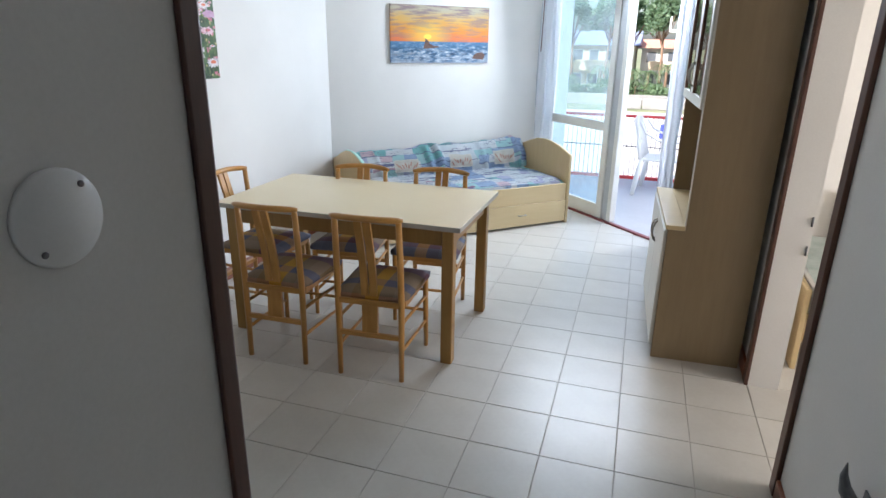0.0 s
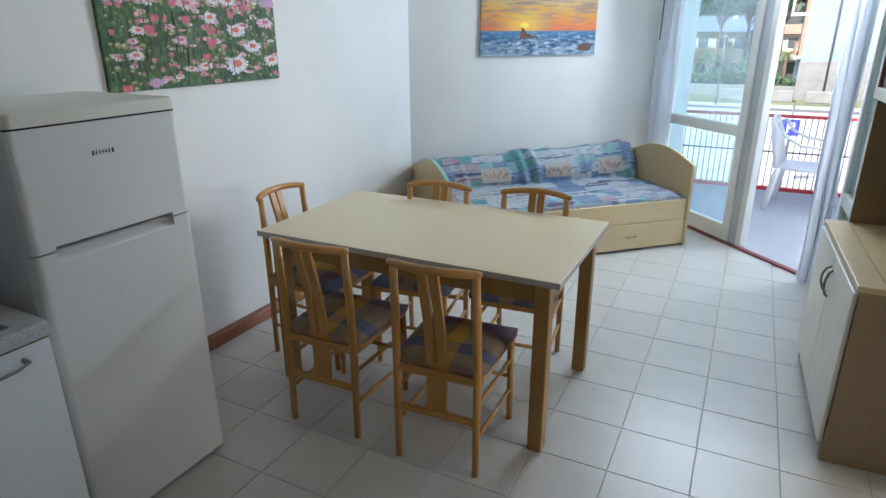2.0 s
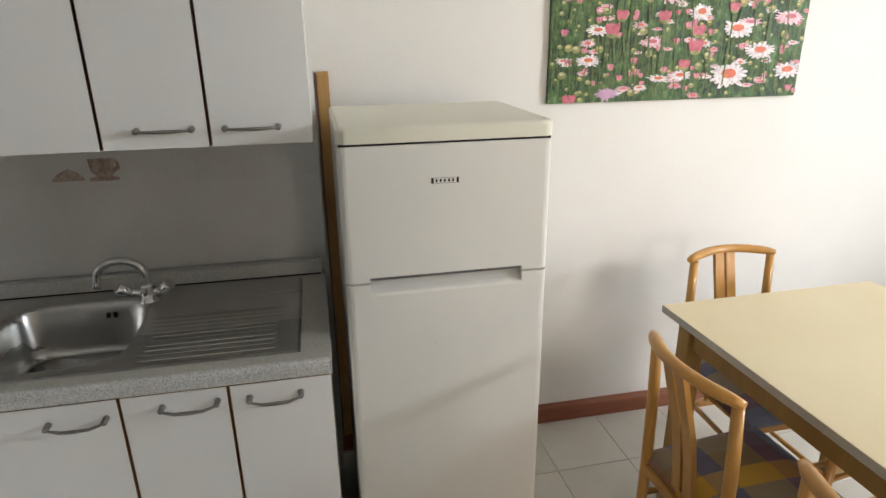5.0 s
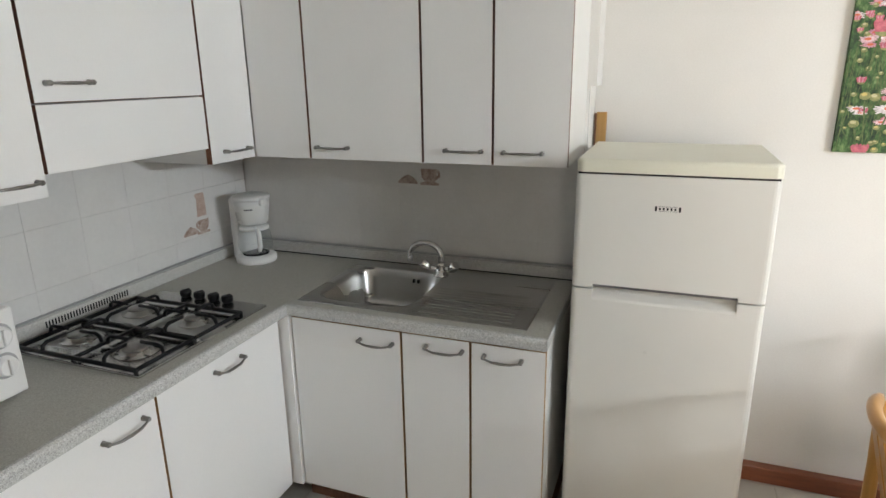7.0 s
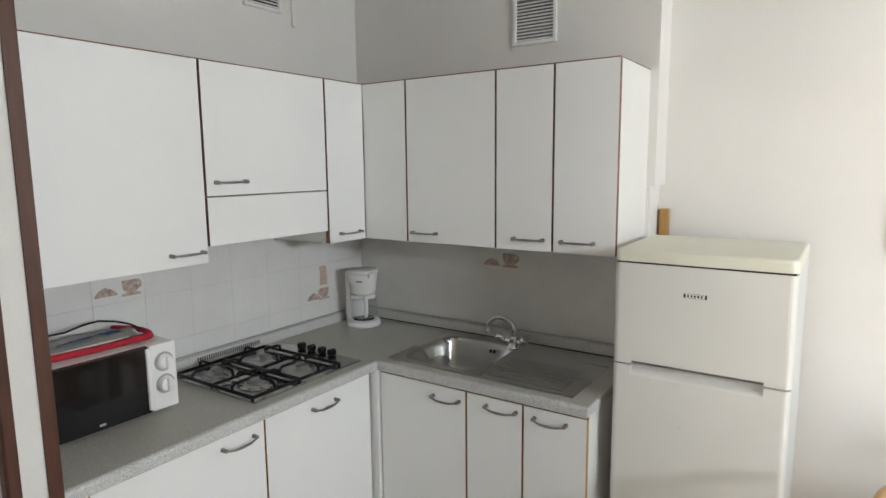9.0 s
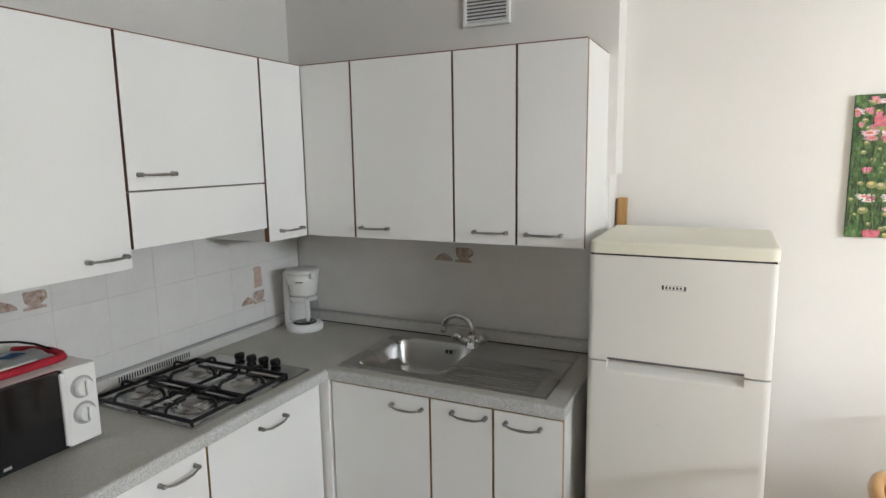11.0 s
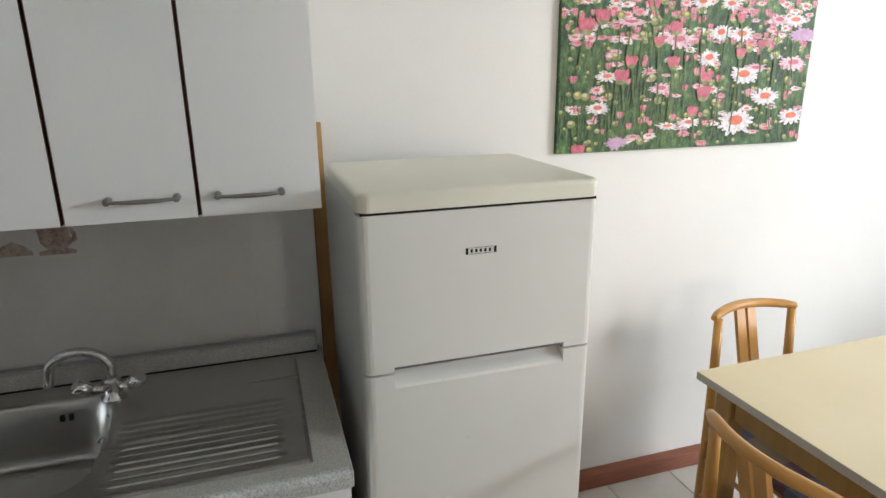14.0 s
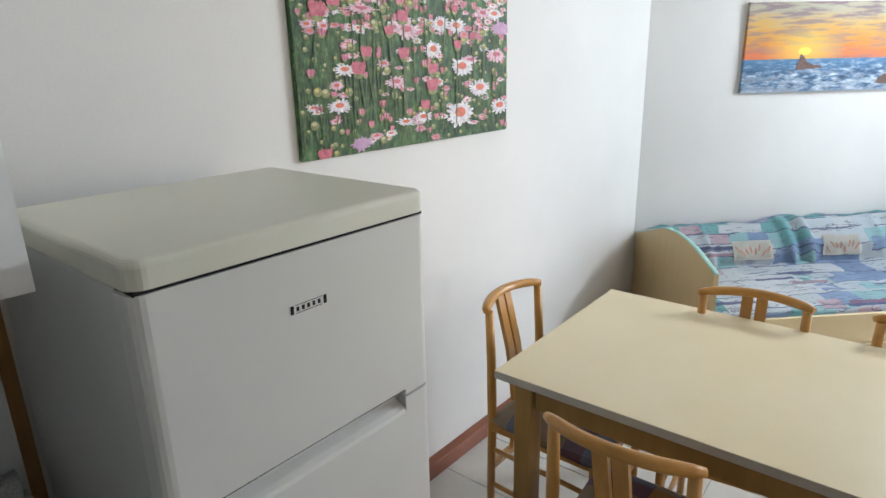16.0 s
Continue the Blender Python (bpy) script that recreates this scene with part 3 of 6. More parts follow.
# ---------------------------------------------------------------- table and chairs
TABLE = pose(-1.174, 2.795, 0, 0, 0, 1.0)
table = thing("dining_table", "rectangular dining table with cream laminate top and brown wooden legs", "table", TABLE)
bm = B()
box(bm, -0.712, -0.417, 0.753, 0.712, 0.417, 0.779, 0.002)
for f in bm.faces:
    f.material_index = 0 if f.normal.z > 0.9 else 1
part("tabletop", bm, [TABLETOP, TABLEEDGE], table)
for y in (-0.365, 0.345):
    part("apron", box(B(), -0.60, y, 0.66, 0.60, y + 0.02, 0.753, 0.002), TABLELEG, table)
for x in (-0.652, 0.632):
    part("apron", box(B(), x, -0.31, 0.66, x + 0.02, 0.31, 0.753, 0.002), TABLELEG, table)
for x in (-0.665, 0.605):
    for y in (-0.38, 0.32):
        part("leg", box(B(), x, y, 0, x + 0.062, y + 0.062, 0.753, 0.006), TABLELEG, table)


def dining_chair(m):
    t = thing("dining_chair", "beech dining chair with a curved top rail and plaid padded seat", "chair", m, group="chairs round the dining table")
    # back posts lean slightly backwards
    for s in (-1, 1):
        part("back_leg", tube(B(), [(s * 0.165, -0.205, 0), (s * 0.166, -0.197, 0.42), (s * 0.163, -0.203, 0.66), (s * 0.160, -0.214, 0.845)], [0.0135, 0.0165, 0.0165, 0.0145], 12), BEECH, t)
        part("front_leg", tube(B(), [(s * 0.178, 0.205, 0), (s * 0.175, 0.20, 0.425)], [0.0125, 0.0165], 12), BEECH, t)
        for z, r in ((0.315, 0.009), (0.165, 0.009)):
            part("stretcher", tube(B(), [(s * 0.166, -0.20, z), (s * 0.176, 0.20, z - 0.01)], r, 8), BEECH, t)
    pts = [(x, -0.214 - 0.054 * (1 - (x / 0.18) ** 2), 0.852 + 0.010 * (1 - (x / 0.18) ** 2)) for x in [-0.18 + 0.36 * i / 16 for i in range(17)]]
    rr = [0.011, 0.0155] + [0.0175] * 13 + [0.0155, 0.011]
    part("top_rail", tube(B(), pts, rr, 12, 0.9), BEECH_X, t)
    # splat: two slats that join below, bending with the back
    bm = B()
    prof = [(0.235, -0.196), (0.34, -0.188), (0.46, -0.192), (0.56, -0.202), (0.66, -0.218), (0.76, -0.244), (0.85, -0.267)]
    for x0, x1, lo in ((-0.041, -0.005, 0), (0.005, 0.041, 0), (-0.006, 0.006, 1)):
        row = []
        for i, (z, y) in enumerate(prof):
            if lo and 3 <= i <= 5:
                continue
            if lo and i > 5:
                break
            row.append([bm.verts.new(p) for p in ((x0, y - 0.008, z), (x1, y - 0.008, z), (x1, y + 0.008, z), (x0, y + 0.008, z))])
        for a, b in zip(row, row[1:]):
            for k in range(4):
                bm.faces.new((a[k], a[(k + 1) % 4], b[(k + 1) % 4], b[k])).smooth = False
        bm.faces.new(row[0][::-1]), bm.faces.new(row[-1])
    part("splat", bm, BEECH, t)
    part("back_stretcher", box(B(), -0.16, -0.212, 0.225, 0.16, -0.188, 0.25, 0.004), BEECH_X, t)
    part("front_stretcher", tube(B(), [(-0.17, 0.20, 0.22), (0.17, 0.20, 0.22)], 0.009, 8), BEECH_X, t)
    bm = B()
    for b in ((-0.165, 0.185, 0.40, 0.165, 0.21, 0.435), (-0.165, -0.21, 0.40, 0.165, -0.19, 0.43), (-0.185, -0.19, 0.40, -0.165, 0.19, 0.435), (0.165, -0.19, 0.40, 0.185, 0.19, 0.435)):
        box(bm, *b, 0.003)
    part("seat_frame", bm, BEECH_X, t)
    bm = B()
    n = 12
    def edge(u):
        return 1 - max(0, abs(u) - 0.80) ** 2 * 6
    top, bot = [], []
    for j in range(n + 1):
        v = -1 + 2 * j / n
        rt, rb = [], []
        for i in range(n + 1):
            u = -1 + 2 * i / n
            x, y = u * (0.197 + 0.012 * v) * (1 - 0.05 * max(0, abs(v) - 0.85) / 0.15), v * 0.21 + 0.008
            rim = max(abs(u), abs(v))
            h = 0.024 * (1 - rim ** 6) + 0.012 * (1 - u * u) * (1 - v * v)
            rt.append(bm.verts.new((x, y, 0.448 + h)))
            rb.append(bm.verts.new((x * 0.985, y * 0.985, 0.428)))
        top.append(rt), bot.append(rb)
    for j in range(n):
        for i in range(n):
            bm.faces.new((top[j][i], top[j][i + 1], top[j + 1][i + 1], top[j + 1][i])).smooth = True
            bm.faces.new((bot[j][i], bot[j + 1][i], bot[j + 1][i + 1], bot[j][i + 1]))
    ring = [(0, i) for i in range(n)] + [(j, n) for j in range(n)] + [(n, n - i) for i in range(n)] + [(n - j, 0) for j in range(n)]
    for a, b in zip(ring, ring[1:] + ring[:1]):
        bm.faces.new((top[a[0]][a[1]], bot[a[0]][a[1]], bot[b[0]][b[1]], top[b[0]][b[1]])).smooth = True
    part("seat", bm, PLAID, t, "padded seat in blue, purple and orange plaid")
    return t


first_chair = dining_chair(pose(-1.406, 2.372, 0, 0, 0, 2.5))
for x, y, a in ((-0.866, 2.376, 4.5), (-1.348, 2.985, 188), (-0.842, 3.062, 185.5), (-1.848, 2.757, -89)):
    copy_thing(first_chair, pose(x, y, 0, 0, 0, a))

# ---------------------------------------------------------------- day bed
bed = thing("day_bed", "pale birch day bed with curved ends and a drawer below", "day bed", SOFAWALL)
left = right = [(-0.97, 0.0), (-0.015, 0.0), (-0.015, 0.60), (-0.16, 0.645), (-0.29, 0.695), (-0.42, 0.735), (-0.55, 0.745), (-0.66, 0.736), (-0.78, 0.712), (-0.88, 0.682), (-0.94, 0.66), (-0.97, 0.645)]
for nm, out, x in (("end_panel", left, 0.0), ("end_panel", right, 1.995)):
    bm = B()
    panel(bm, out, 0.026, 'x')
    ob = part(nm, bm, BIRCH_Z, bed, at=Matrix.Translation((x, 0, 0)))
    bm = B()
    tube(bm, [(0.013, u - 0.0, z + 0.0015) for u, z in out[2:]], 0.0145, 6, 0.35)
    part("edge_band", bm, MINT if x == 0 else BIRCH, bed, "rounded edge band", at=Matrix.Translation((x, 0, 0)))
part("front_board", box(B(), 0.027, -0.955, 0.225, 1.994, -0.935, 0.385, 0.003), BIRCH, bed)
part("base", box(B(), 0.03, -0.93, 0.03, 1.99, -0.03, 0.36, 0.004), BIRCH, bed)
for x0, x1 in ((0.03, 1.01), (1.014, 1.992)):
    dr = part("drawer_front", box(B(), x0, -0.965, 0.02, x1, -0.945, 0.221, 0.003), BIRCH, bed)
    xm = 1.50 if x0 > 0.5 else 0.52
    part("handle", tube(B(), [(xm - 0.04, -0.965, 0.125), (xm - 0.038, -0.982, 0.125), (xm, -0.986, 0.125), (xm + 0.038, -0.982, 0.125), (xm + 0.04, -0.965, 0.125)], 0.005, 8), PEWTER, dr, "small metal drawer handle")


def soft(bm, nx, ny, f):
    """A cloth surface over a grid of u, v in 0..1."""
    g = [[bm.verts.new(f(i / nx, j / ny)) for i in range(nx + 1)] for j in range(ny + 1)]
    for a, b in zip(g, g[1:]):
        for i in range(nx):
            bm.faces.new((a[i], a[i + 1], b[i + 1], b[i])).smooth = True
    bmesh.ops.solidify(bm, geom=bm.faces, thickness=-0.006)
    return bm


def spread(u, v):
    x = 0.035 + 1.95 * u
    prof = [(0, -0.930, 0.372), (0.10, -0.925, 0.405), (0.2, -0.86, 0.424), (0.6, -0.55, 0.432), (1.0, -0.12, 0.435)]
    for (a, y0, z0), (b, y1, z1) in zip(prof, prof[1:]):
        if v <= b:
            k = (v - a) / (b - a)
            break
    y, z = y0 + (y1 - y0) * k, z0 + (z1 - z0) * k
    w = noise.noise(Vector((x * 4, y * 6, 1.3)))
    return (x, y, z + 0.014 * w + 0.007 * noise.noise(Vector((x * 14, y * 17, 4))) - 0.02 * max(0, abs(u - 0.5) - 0.46) / 0.04)


bm = B()
soft(bm, 80, 40, spread)
solid("bedspread", bm, PATCH, "patchwork-print cotton bedspread in teal, blue and white", "bedspread", m=SOFAWALL, smooth=True)

CREAM_PRINT = surface("cream_print_patch", (0.60, 0.57, 0.49), (0.70, 0.68, 0.62), 0.85, scale=10, fine=300, bump=0.2)
LEAF_PRINT = surface("russet_leaf_print", (0.46, 0.22, 0.16), (0.58, 0.34, 0.26), 0.85, scale=20, fine=300, bump=0.2)


def back_throw():
    """One printed throw draped over the row of back cushions."""
    t = thing("sofa_throw", "patchwork-print throw in teal, blue and white draped over the back cushions", "throw", SOFAWALL)
    sag = ((0.0, 0.640), (0.12, 0.655), (0.36, 0.650), (0.47, 0.688), (0.53, 0.676), (0.70, 0.672), (0.86, 0.690), (0.94, 0.712), (1.0, 0.690))

    def face(u, v):
        for (a, z0), (b, z1) in zip(sag, sag[1:]):
            if u <= b:
                k = (u - a) / (b - a)
                k = k * k * (3 - 2 * k)
                top = z0 + (z1 - z0) * k
                break
        a = v * 1.75
        if a <= 1:
            y, z = -0.278 + 0.135 * a - 0.040 * math.sin(a * math.pi), 0.43 + (top - 0.43) * a
        else:
            k = (a - 1) / 0.75
            y, z = -0.143 + 0.123 * k, top + 0.014 * math.sin(k * math.pi) - 0.02 * k
        # drawn folds where two cushions meet, and loose rumples
        lean = u + 0.035 * (v - 0.3)
        fold = sum(h * math.exp(-((lean - c) / w) ** 2) for c, w, h in ((0.435, 0.012, 0.030), (0.468, 0.010, -0.030), (0.500, 0.013, 0.028), (0.170, 0.012, 0.014), (0.745, 0.014, 0.016), (0.955, 0.014, 0.020)))
        n1 = noise.noise(Vector((u * 11 + 1, v * 4, 3)))
        n2 = noise.noise(Vector((u * 30 + 5, v * 9, 7)))
        up = min(1, v * 2)
        return (0.04 + 1.945 * u, y - fold * 0.9 + 0.014 * n1 + 0.008 * n2, max(z, 0.428) + (0.010 * n1 + 0.007 * n2 + fold * 0.35) * up)
    bm = B()
    soft(bm, 150, 34, face)
    part("cloth", bm, PATCH, t, smooth=True)
    for seed, (u0, u1) in enumerate(((0.245, 0.375), (0.545, 0.670), (0.800, 0.925))):
        v0, v1 = 0.10, 0.38
        bm = B()

        def lay(u, v):
            p = face(u0 + (u1 - u0) * u, v0 + (v1 - v0) * v)
            return (p[0], p[1] - 0.0085, p[2])
        soft(bm, 14, 8, lay)
        pp = part("print_panel", bm, CREAM_PRINT, t, "cream printed panel", smooth=True)
        bm = B()
        rl = random.Random(seed)
        for k in range(8):
            cu, cv, ang = 0.12 + 0.11 * k, 0.46 + rl.uniform(-0.2, 0.2), (k - 3.5) * 0.28 + rl.uniform(-0.3, 0.3)
            ring = []
            for i in range(9):
                a = 2 * math.pi * i / 9
                e, f = 0.030 * math.cos(a), 0.19 * math.sin(a)
                p = lay(min(max(cu + e + f * ang * 0.4, 0.01), 0.99), cv + f)
                ring.append(bm.verts.new((p[0], p[1] - 0.0045, p[2])))
            bm.faces.new(ring)
        part("leaf_print", bm, LEAF_PRINT, pp)
    return t


back_throw()

# ---------------------------------------------------------------- display unit by the bedroom door
BRONZE = surface("dull_bronze", (0.24, 0.21, 0.17), (0.36, 0.32, 0.27), 0.35, metal=0.9, scale=30, fine=300, bump=0.03)
UNIT = pose(0.510, 2.903, 0, 0, 0, 2.9)
unit = thing("display_cabinet", "tall birch-laminate cabinet with open niche and glazed doors above", "cabinet", UNIT)
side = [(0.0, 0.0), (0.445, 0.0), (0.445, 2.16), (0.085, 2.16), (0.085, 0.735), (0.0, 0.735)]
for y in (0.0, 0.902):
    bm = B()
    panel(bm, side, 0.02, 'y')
    part("side_panel", bm, SHADED_BIRCH, unit, at=Matrix.Translation((0, y, 0)))
EDGE = surface("pale_edge_strip", (0.70, 0.66, 0.58), (0.76, 0.73, 0.66), 0.4, scale=8, fine=150)
part("edge_strip", box(B(), 0.079, 0.001, 0.76, 0.0845, 0.019, 2.16, 0.001), EDGE, unit, "pale edge strip")
part("counter", box(box(B(), -0.012, 0.0005, 0.7355, 0.0835, 0.9215, 0.760, 0.004), 0.0835, 0.021, 0.7355, 0.43, 0.901, 0.760), BIRCH, unit)
part("back_panel", box(B(), 0.43, 0.021, 0.76, 0.442, 0.901, 2.15), SHADED_BIRCH, unit)
part("bottom_shelf", box(B(), 0.02, 0.021, 0.07, 0.44, 0.901, 0.09), BIRCH, unit)
part("plinth", box(B(), 0.035, 0.021, 0.0, 0.05, 0.901, 0.07), CABEDGE, unit)
part("niche_top", box(B(), 0.088, 0.021, 1.345, 0.43, 0.901, 1.365), BIRCH, unit)
part("cabinet_top", box(B(), 0.07, -0.005, 2.16, 0.445, 0.927, 2.185, 0.004), BIRCH, unit)
part("shelf", box(B(), 0.11, 0.021, 1.74, 0.43, 0.901, 1.755), BIRCH, unit)


def hoop(x, y, z, s):
    """Half of an oval pull, bowing out of the door and away from the gap."""
    return tube(B(), [(x, y, z - 0.062), (x - 0.014, y + s * 0.010, z - 0.05), (x - 0.024, y + s * 0.022, z - 0.02), (x - 0.025, y + s * 0.024, z), (x - 0.024, y + s * 0.022, z + 0.02), (x - 0.014, y + s * 0.010, z + 0.05), (x, y, z + 0.062)], 0.0055, 8)


for y0, y1, s in ((0.012, 0.459, -1), (0.463, 0.910, 1)):
    d = part("door", box(B(), -0.019, y0, 0.075, -0.001, y1, 0.728, 0.004), EDGE, unit)
    yh = y1 - 0.02 if s < 0 else y0 + 0.02
    part("handle", hoop(-0.019, yh, 0.60, s), BRONZE, d, "bowed metal pull")
    x0 = 0.066
    g = part("glazed_door", box(B(), x0, y0, 1.345, x0 + 0.018, y0 + 0.055, 2.15, 0.003), EDGE, unit)
    for b in ((x0, y1 - 0.055, 1.345, x0 + 0.018, y1, 2.15), (x0, y0 + 0.055, 1.345, x0 + 0.018, y1 - 0.055, 1.395), (x0, y0 + 0.055, 2.10, x0 + 0.018, y1 - 0.055, 2.15)):
        part("frame_piece", box(B(), *b, 0.003), EDGE, g)
    for yy in (y0 + 0.055, y1 - 0.065):
        part("bead", box(B(), x0 - 0.002, yy, 1.395, x0 + 0.014, yy + 0.010, 2.10, 0.002), CABEDGE, g, "dark brown glazing bead")
    p = part("pane", box(B(), x0 + 0.007, y0 + 0.06, 1.39, x0 + 0.011, y1 - 0.06, 2.105), CLEARGLASS, g)
    p.visible_shadow = False
    part("handle", hoop(x0, yh, 1.49, s), BRONZE, g, "bowed metal pull")

# ---------------------------------------------------------------- bed in the next room
bb = thing("single_bed", "pale wooden bed with light green bedding beyond the doorway", "bed", pose(1.22, 3.0, 0))
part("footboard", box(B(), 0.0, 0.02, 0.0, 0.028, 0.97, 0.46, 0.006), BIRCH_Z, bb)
part("side_rail", box(B(), 0.03, 0.03, 0.16, 1.95, 0.055, 0.32, 0.005), BIRCH, bb)
part("back_board", box(B(), 0.30, 0.955, 0.0, 1.97, 0.982, 0.80, 0.01), BIRCH, bb)
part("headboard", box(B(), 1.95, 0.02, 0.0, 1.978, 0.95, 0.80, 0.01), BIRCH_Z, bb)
MINTCLOTH = surface("mint_bedding_cloth", (0.46, 0.56, 0.50), (0.68, 0.74, 0.70), 0.85, scale=9, fine=160, bump=0.4)
bm = B()
soft(bm, 40, 26, lambda u, v: (0.035 + 1.9 * u, 0.0 + 0.94 * v if v > 0.12 else 0.0 + 0.005 * math.sin(u * 30), (0.50 if v > 0.12 else 0.30 + 0.20 * v / 0.12) + 0.012 * noise.noise(Vector((u * 9, v * 6, 0)))))
part("bedding", bm, MINTCLOTH, bb, "crumpled light green bedding", smooth=True)
part("mattress", box(B(), 0.04, 0.06, 0.30, 1.94, 0.94, 0.485, 0.03), WHITEPLASTIC, bb)

# ---------------------------------------------------------------- kitchen


def door_mesh(bm, axis, a0, a1, z0, z1, face, t=0.019):
    """A laminate door: white front, wood-coloured edges. axis 'x': it faces +x at x = face, else it faces +y at y = face."""
    if axis == 'x':
        box(bm, face - t, a0, z0, face, a1, z1)
    else:
        box(bm, a0, face - t, z0, a1, face, z1)
    bm.normal_update()
    for f in bm.faces:
        n = f.normal.x if axis == 'x' else f.normal.y
        f.material_index = 0 if abs(n) > 0.9 else 1
    return bm


def bow_handle(axis, a0, a1, z, face):
    sag = -0.009 if z < 1.0 else -0.001
    def at(a, d, dz):
        return (face + d, a, z + dz) if axis == 'x' else (a, face + d, z + dz)
    bm = B()
    m = (a0 + a1) / 2
    tube(bm, [at(a0, 0.0, 0), at(a0, 0.018, 0), at(a0 + (m - a0) * 0.12, 0.024, sag * 0.3), at(a0 + (m - a0) * 0.5, 0.029, sag * 0.8), at(m, 0.028, sag), at(a1 - (a1 - m) * 0.5, 0.029, sag * 0.8), at(a1 - (a1 - m) * 0.12, 0.024, sag * 0.3), at(a1, 0.018, 0), at(a1, 0.0, 0)],
         [0.0045, 0.0045, 0.0034, 0.0042, 0.0050, 0.0042, 0.0034, 0.0045, 0.0045], 10)
    for a in (a0, a1):
        tube(bm, [at(a, 0.0005, 0), at(a, 0.012, 0), at(a, 0.022, 0), at(a, 0.027, 0)], [0.0082, 0.0068, 0.0074, 0.004], 12)
    return bm


def unit_box(name, label, axis, a0, a1, z0, z1, back, face, doors, edge=CABEDGE, plinth=False):
    """A cabinet: carcass, doors and handles. doors: (a0, a1, z0, z1, handle a0, handle a1, handle z) each."""
    t = thing(name, label, "cabinet", group="kitchen cabinets")
    bm = B()
    inner = face - 0.0215
    if axis == 'x':
        box(bm, back, a0, z0, inner, a1, z1)
    else:
        box(bm, a0, back, z0, a1, inner, z1)
    bm.normal_update()
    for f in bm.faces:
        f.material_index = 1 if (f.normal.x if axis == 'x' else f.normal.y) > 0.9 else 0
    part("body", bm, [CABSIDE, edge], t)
    # thin dark strip laid along the tops of the upper cabinets
    if z1 > 2.0:
        lip = (back, a0, z1 + 0.0002, face + 0.001, a1, z1 + 0.004) if axis == 'x' else (a0, back, z1 + 0.0002, a1, face + 0.001, z1 + 0.004)
        part("top_strip", box(B(), *lip), CABEDGE, t, "thin dark strip along the top")
    if plinth:
        bm = B()
        if axis == 'x':
            box(bm, back, a0, 0, face - 0.07, a1, z0)
        else:
            box(bm, a0, back, 0, a1, face - 0.07, z0)
        part("plinth", bm, CABEDGE, t, "dark recessed plinth")
    for d0, d1, y0, y1, h0, h1, hz in doors:
        bm = B()
        door_mesh(bm, axis, d0, d1, y0, y1, face)
        d = part("door", bm, [CABWHITE, edge], t)
        if h0 is not None:
            part("handle", bow_handle(axis, h0 + 0.013, h1, hz, face), PEWTER, d, "bowed pewter handle")
    return t


XU, YU, XB, YB = -1.861, 0.043, -1.612, 0.278
G = 0.0042
WU = "white laminate wall cabinet with brown door edges"
WB = "white laminate base cabinet with brown door edges"
unit_box("wall_cabinet", WU + " in the corner", 'x', 0.046, 0.299, 1.372, 2.10, XK, XU, [(0.048, 0.299 - G, 1.372, 2.10, None, None, 0)])
unit_box("wall_cabinet", WU + " over the sink", 'x', 0.300, 0.763, 1.372, 2.10, XK, XU, [(0.299 + G, 0.763 - G, 1.372, 2.10, 0.322, 0.462, 1.416)])
unit_box("wall_cabinet", WU + ", two narrow doors", 'x', 0.764, 1.274, 1.372, 2.10, XK, XU, [(0.763 + G, 1.020 - G, 1.372, 2.10, 0.838, 0.980, 1.418), (1.020 + G, 1.274, 1.372, 2.10, 1.047, 1.190, 1.417)])
unit_box("wall_cabinet", WU + " over the microwave", 'y', -0.988, -0.303, 1.372, 2.10, YH, YU, [(-0.990 + G, -0.303, 1.372, 2.10, -0.974, -0.838, 1.415)])
unit_box("wall_cabinet", WU + ", narrow, beside the hood", 'y', -1.861, -1.612, 1.372, 2.10, YH, YU, [(-1.858, -1.611 - G, 1.372, 2.10, -1.828, -1.684, 1.411)])
hood = unit_box("cooker_hood", "white laminate hood cabinet with flap above the hob", 'y', -1.608, -0.993, 1.613, 2.10, YH, YU, [(-1.609 + G, -0.992 - G, 1.616, 2.10, -1.177, -1.035, 1.665)])
bm = B()
door_mesh(bm, 'y', -1.609 + G, -0.992 - G, 1.431, 1.610, YU)
part("flap", bm, [CABWHITE, CABEDGE], hood)
part("hood_body", box(B(), -1.60, -0.30, 1.445, -1.00, 0.015, 1.612, 0.004), GREYPLASTIC, hood, "grey extractor body")
part("filter", box(B(), -1.56, -0.27, 1.437, -1.04, -0.03, 1.446, 0.002), IRON, hood, "dark metal grease filter")

unit_box("base_cabinet", WB + " under the sink", 'x', 0.300, 0.768, 0.10, 0.70, -2.20, XB, [(0.325, 0.768 - G, 0.105, 0.820, 0.595, 0.735, 0.772)], CABEDGE_ORANGE, True)
unit_box("base_cabinet", WB + ", two narrow doors", 'x', 0.769, 1.271, 0.10, 0.828, -2.20, XB, [(0.768 + G, 1.020 - G, 0.105, 0.820, 0.850, 0.992, 0.784), (1.020 + G, 1.271, 0.105, 0.820, 1.056, 1.194, 0.781)], CABEDGE_ORANGE, True)
unit_box("base_cabinet", WB + " beside the hob", 'y', -1.009, -0.303, 0.10, 0.828, YH + 0.02, YB, [(-1.010 + G, -0.400, 0.105, 0.812, -0.972, -0.830, 0.768), (-0.395, -0.303, 0.105, 0.812, None, None, 0)], CABEDGE_ORANGE, True)
unit_box("base_cabinet", WB + " under the hob", 'y', -1.590, -1.011, 0.10, 0.828, YH + 0.02, YB, [(-1.588, -1.010 - G, 0.105, 0.812, -1.386, -1.246, 0.765)], CABEDGE_ORANGE, True)
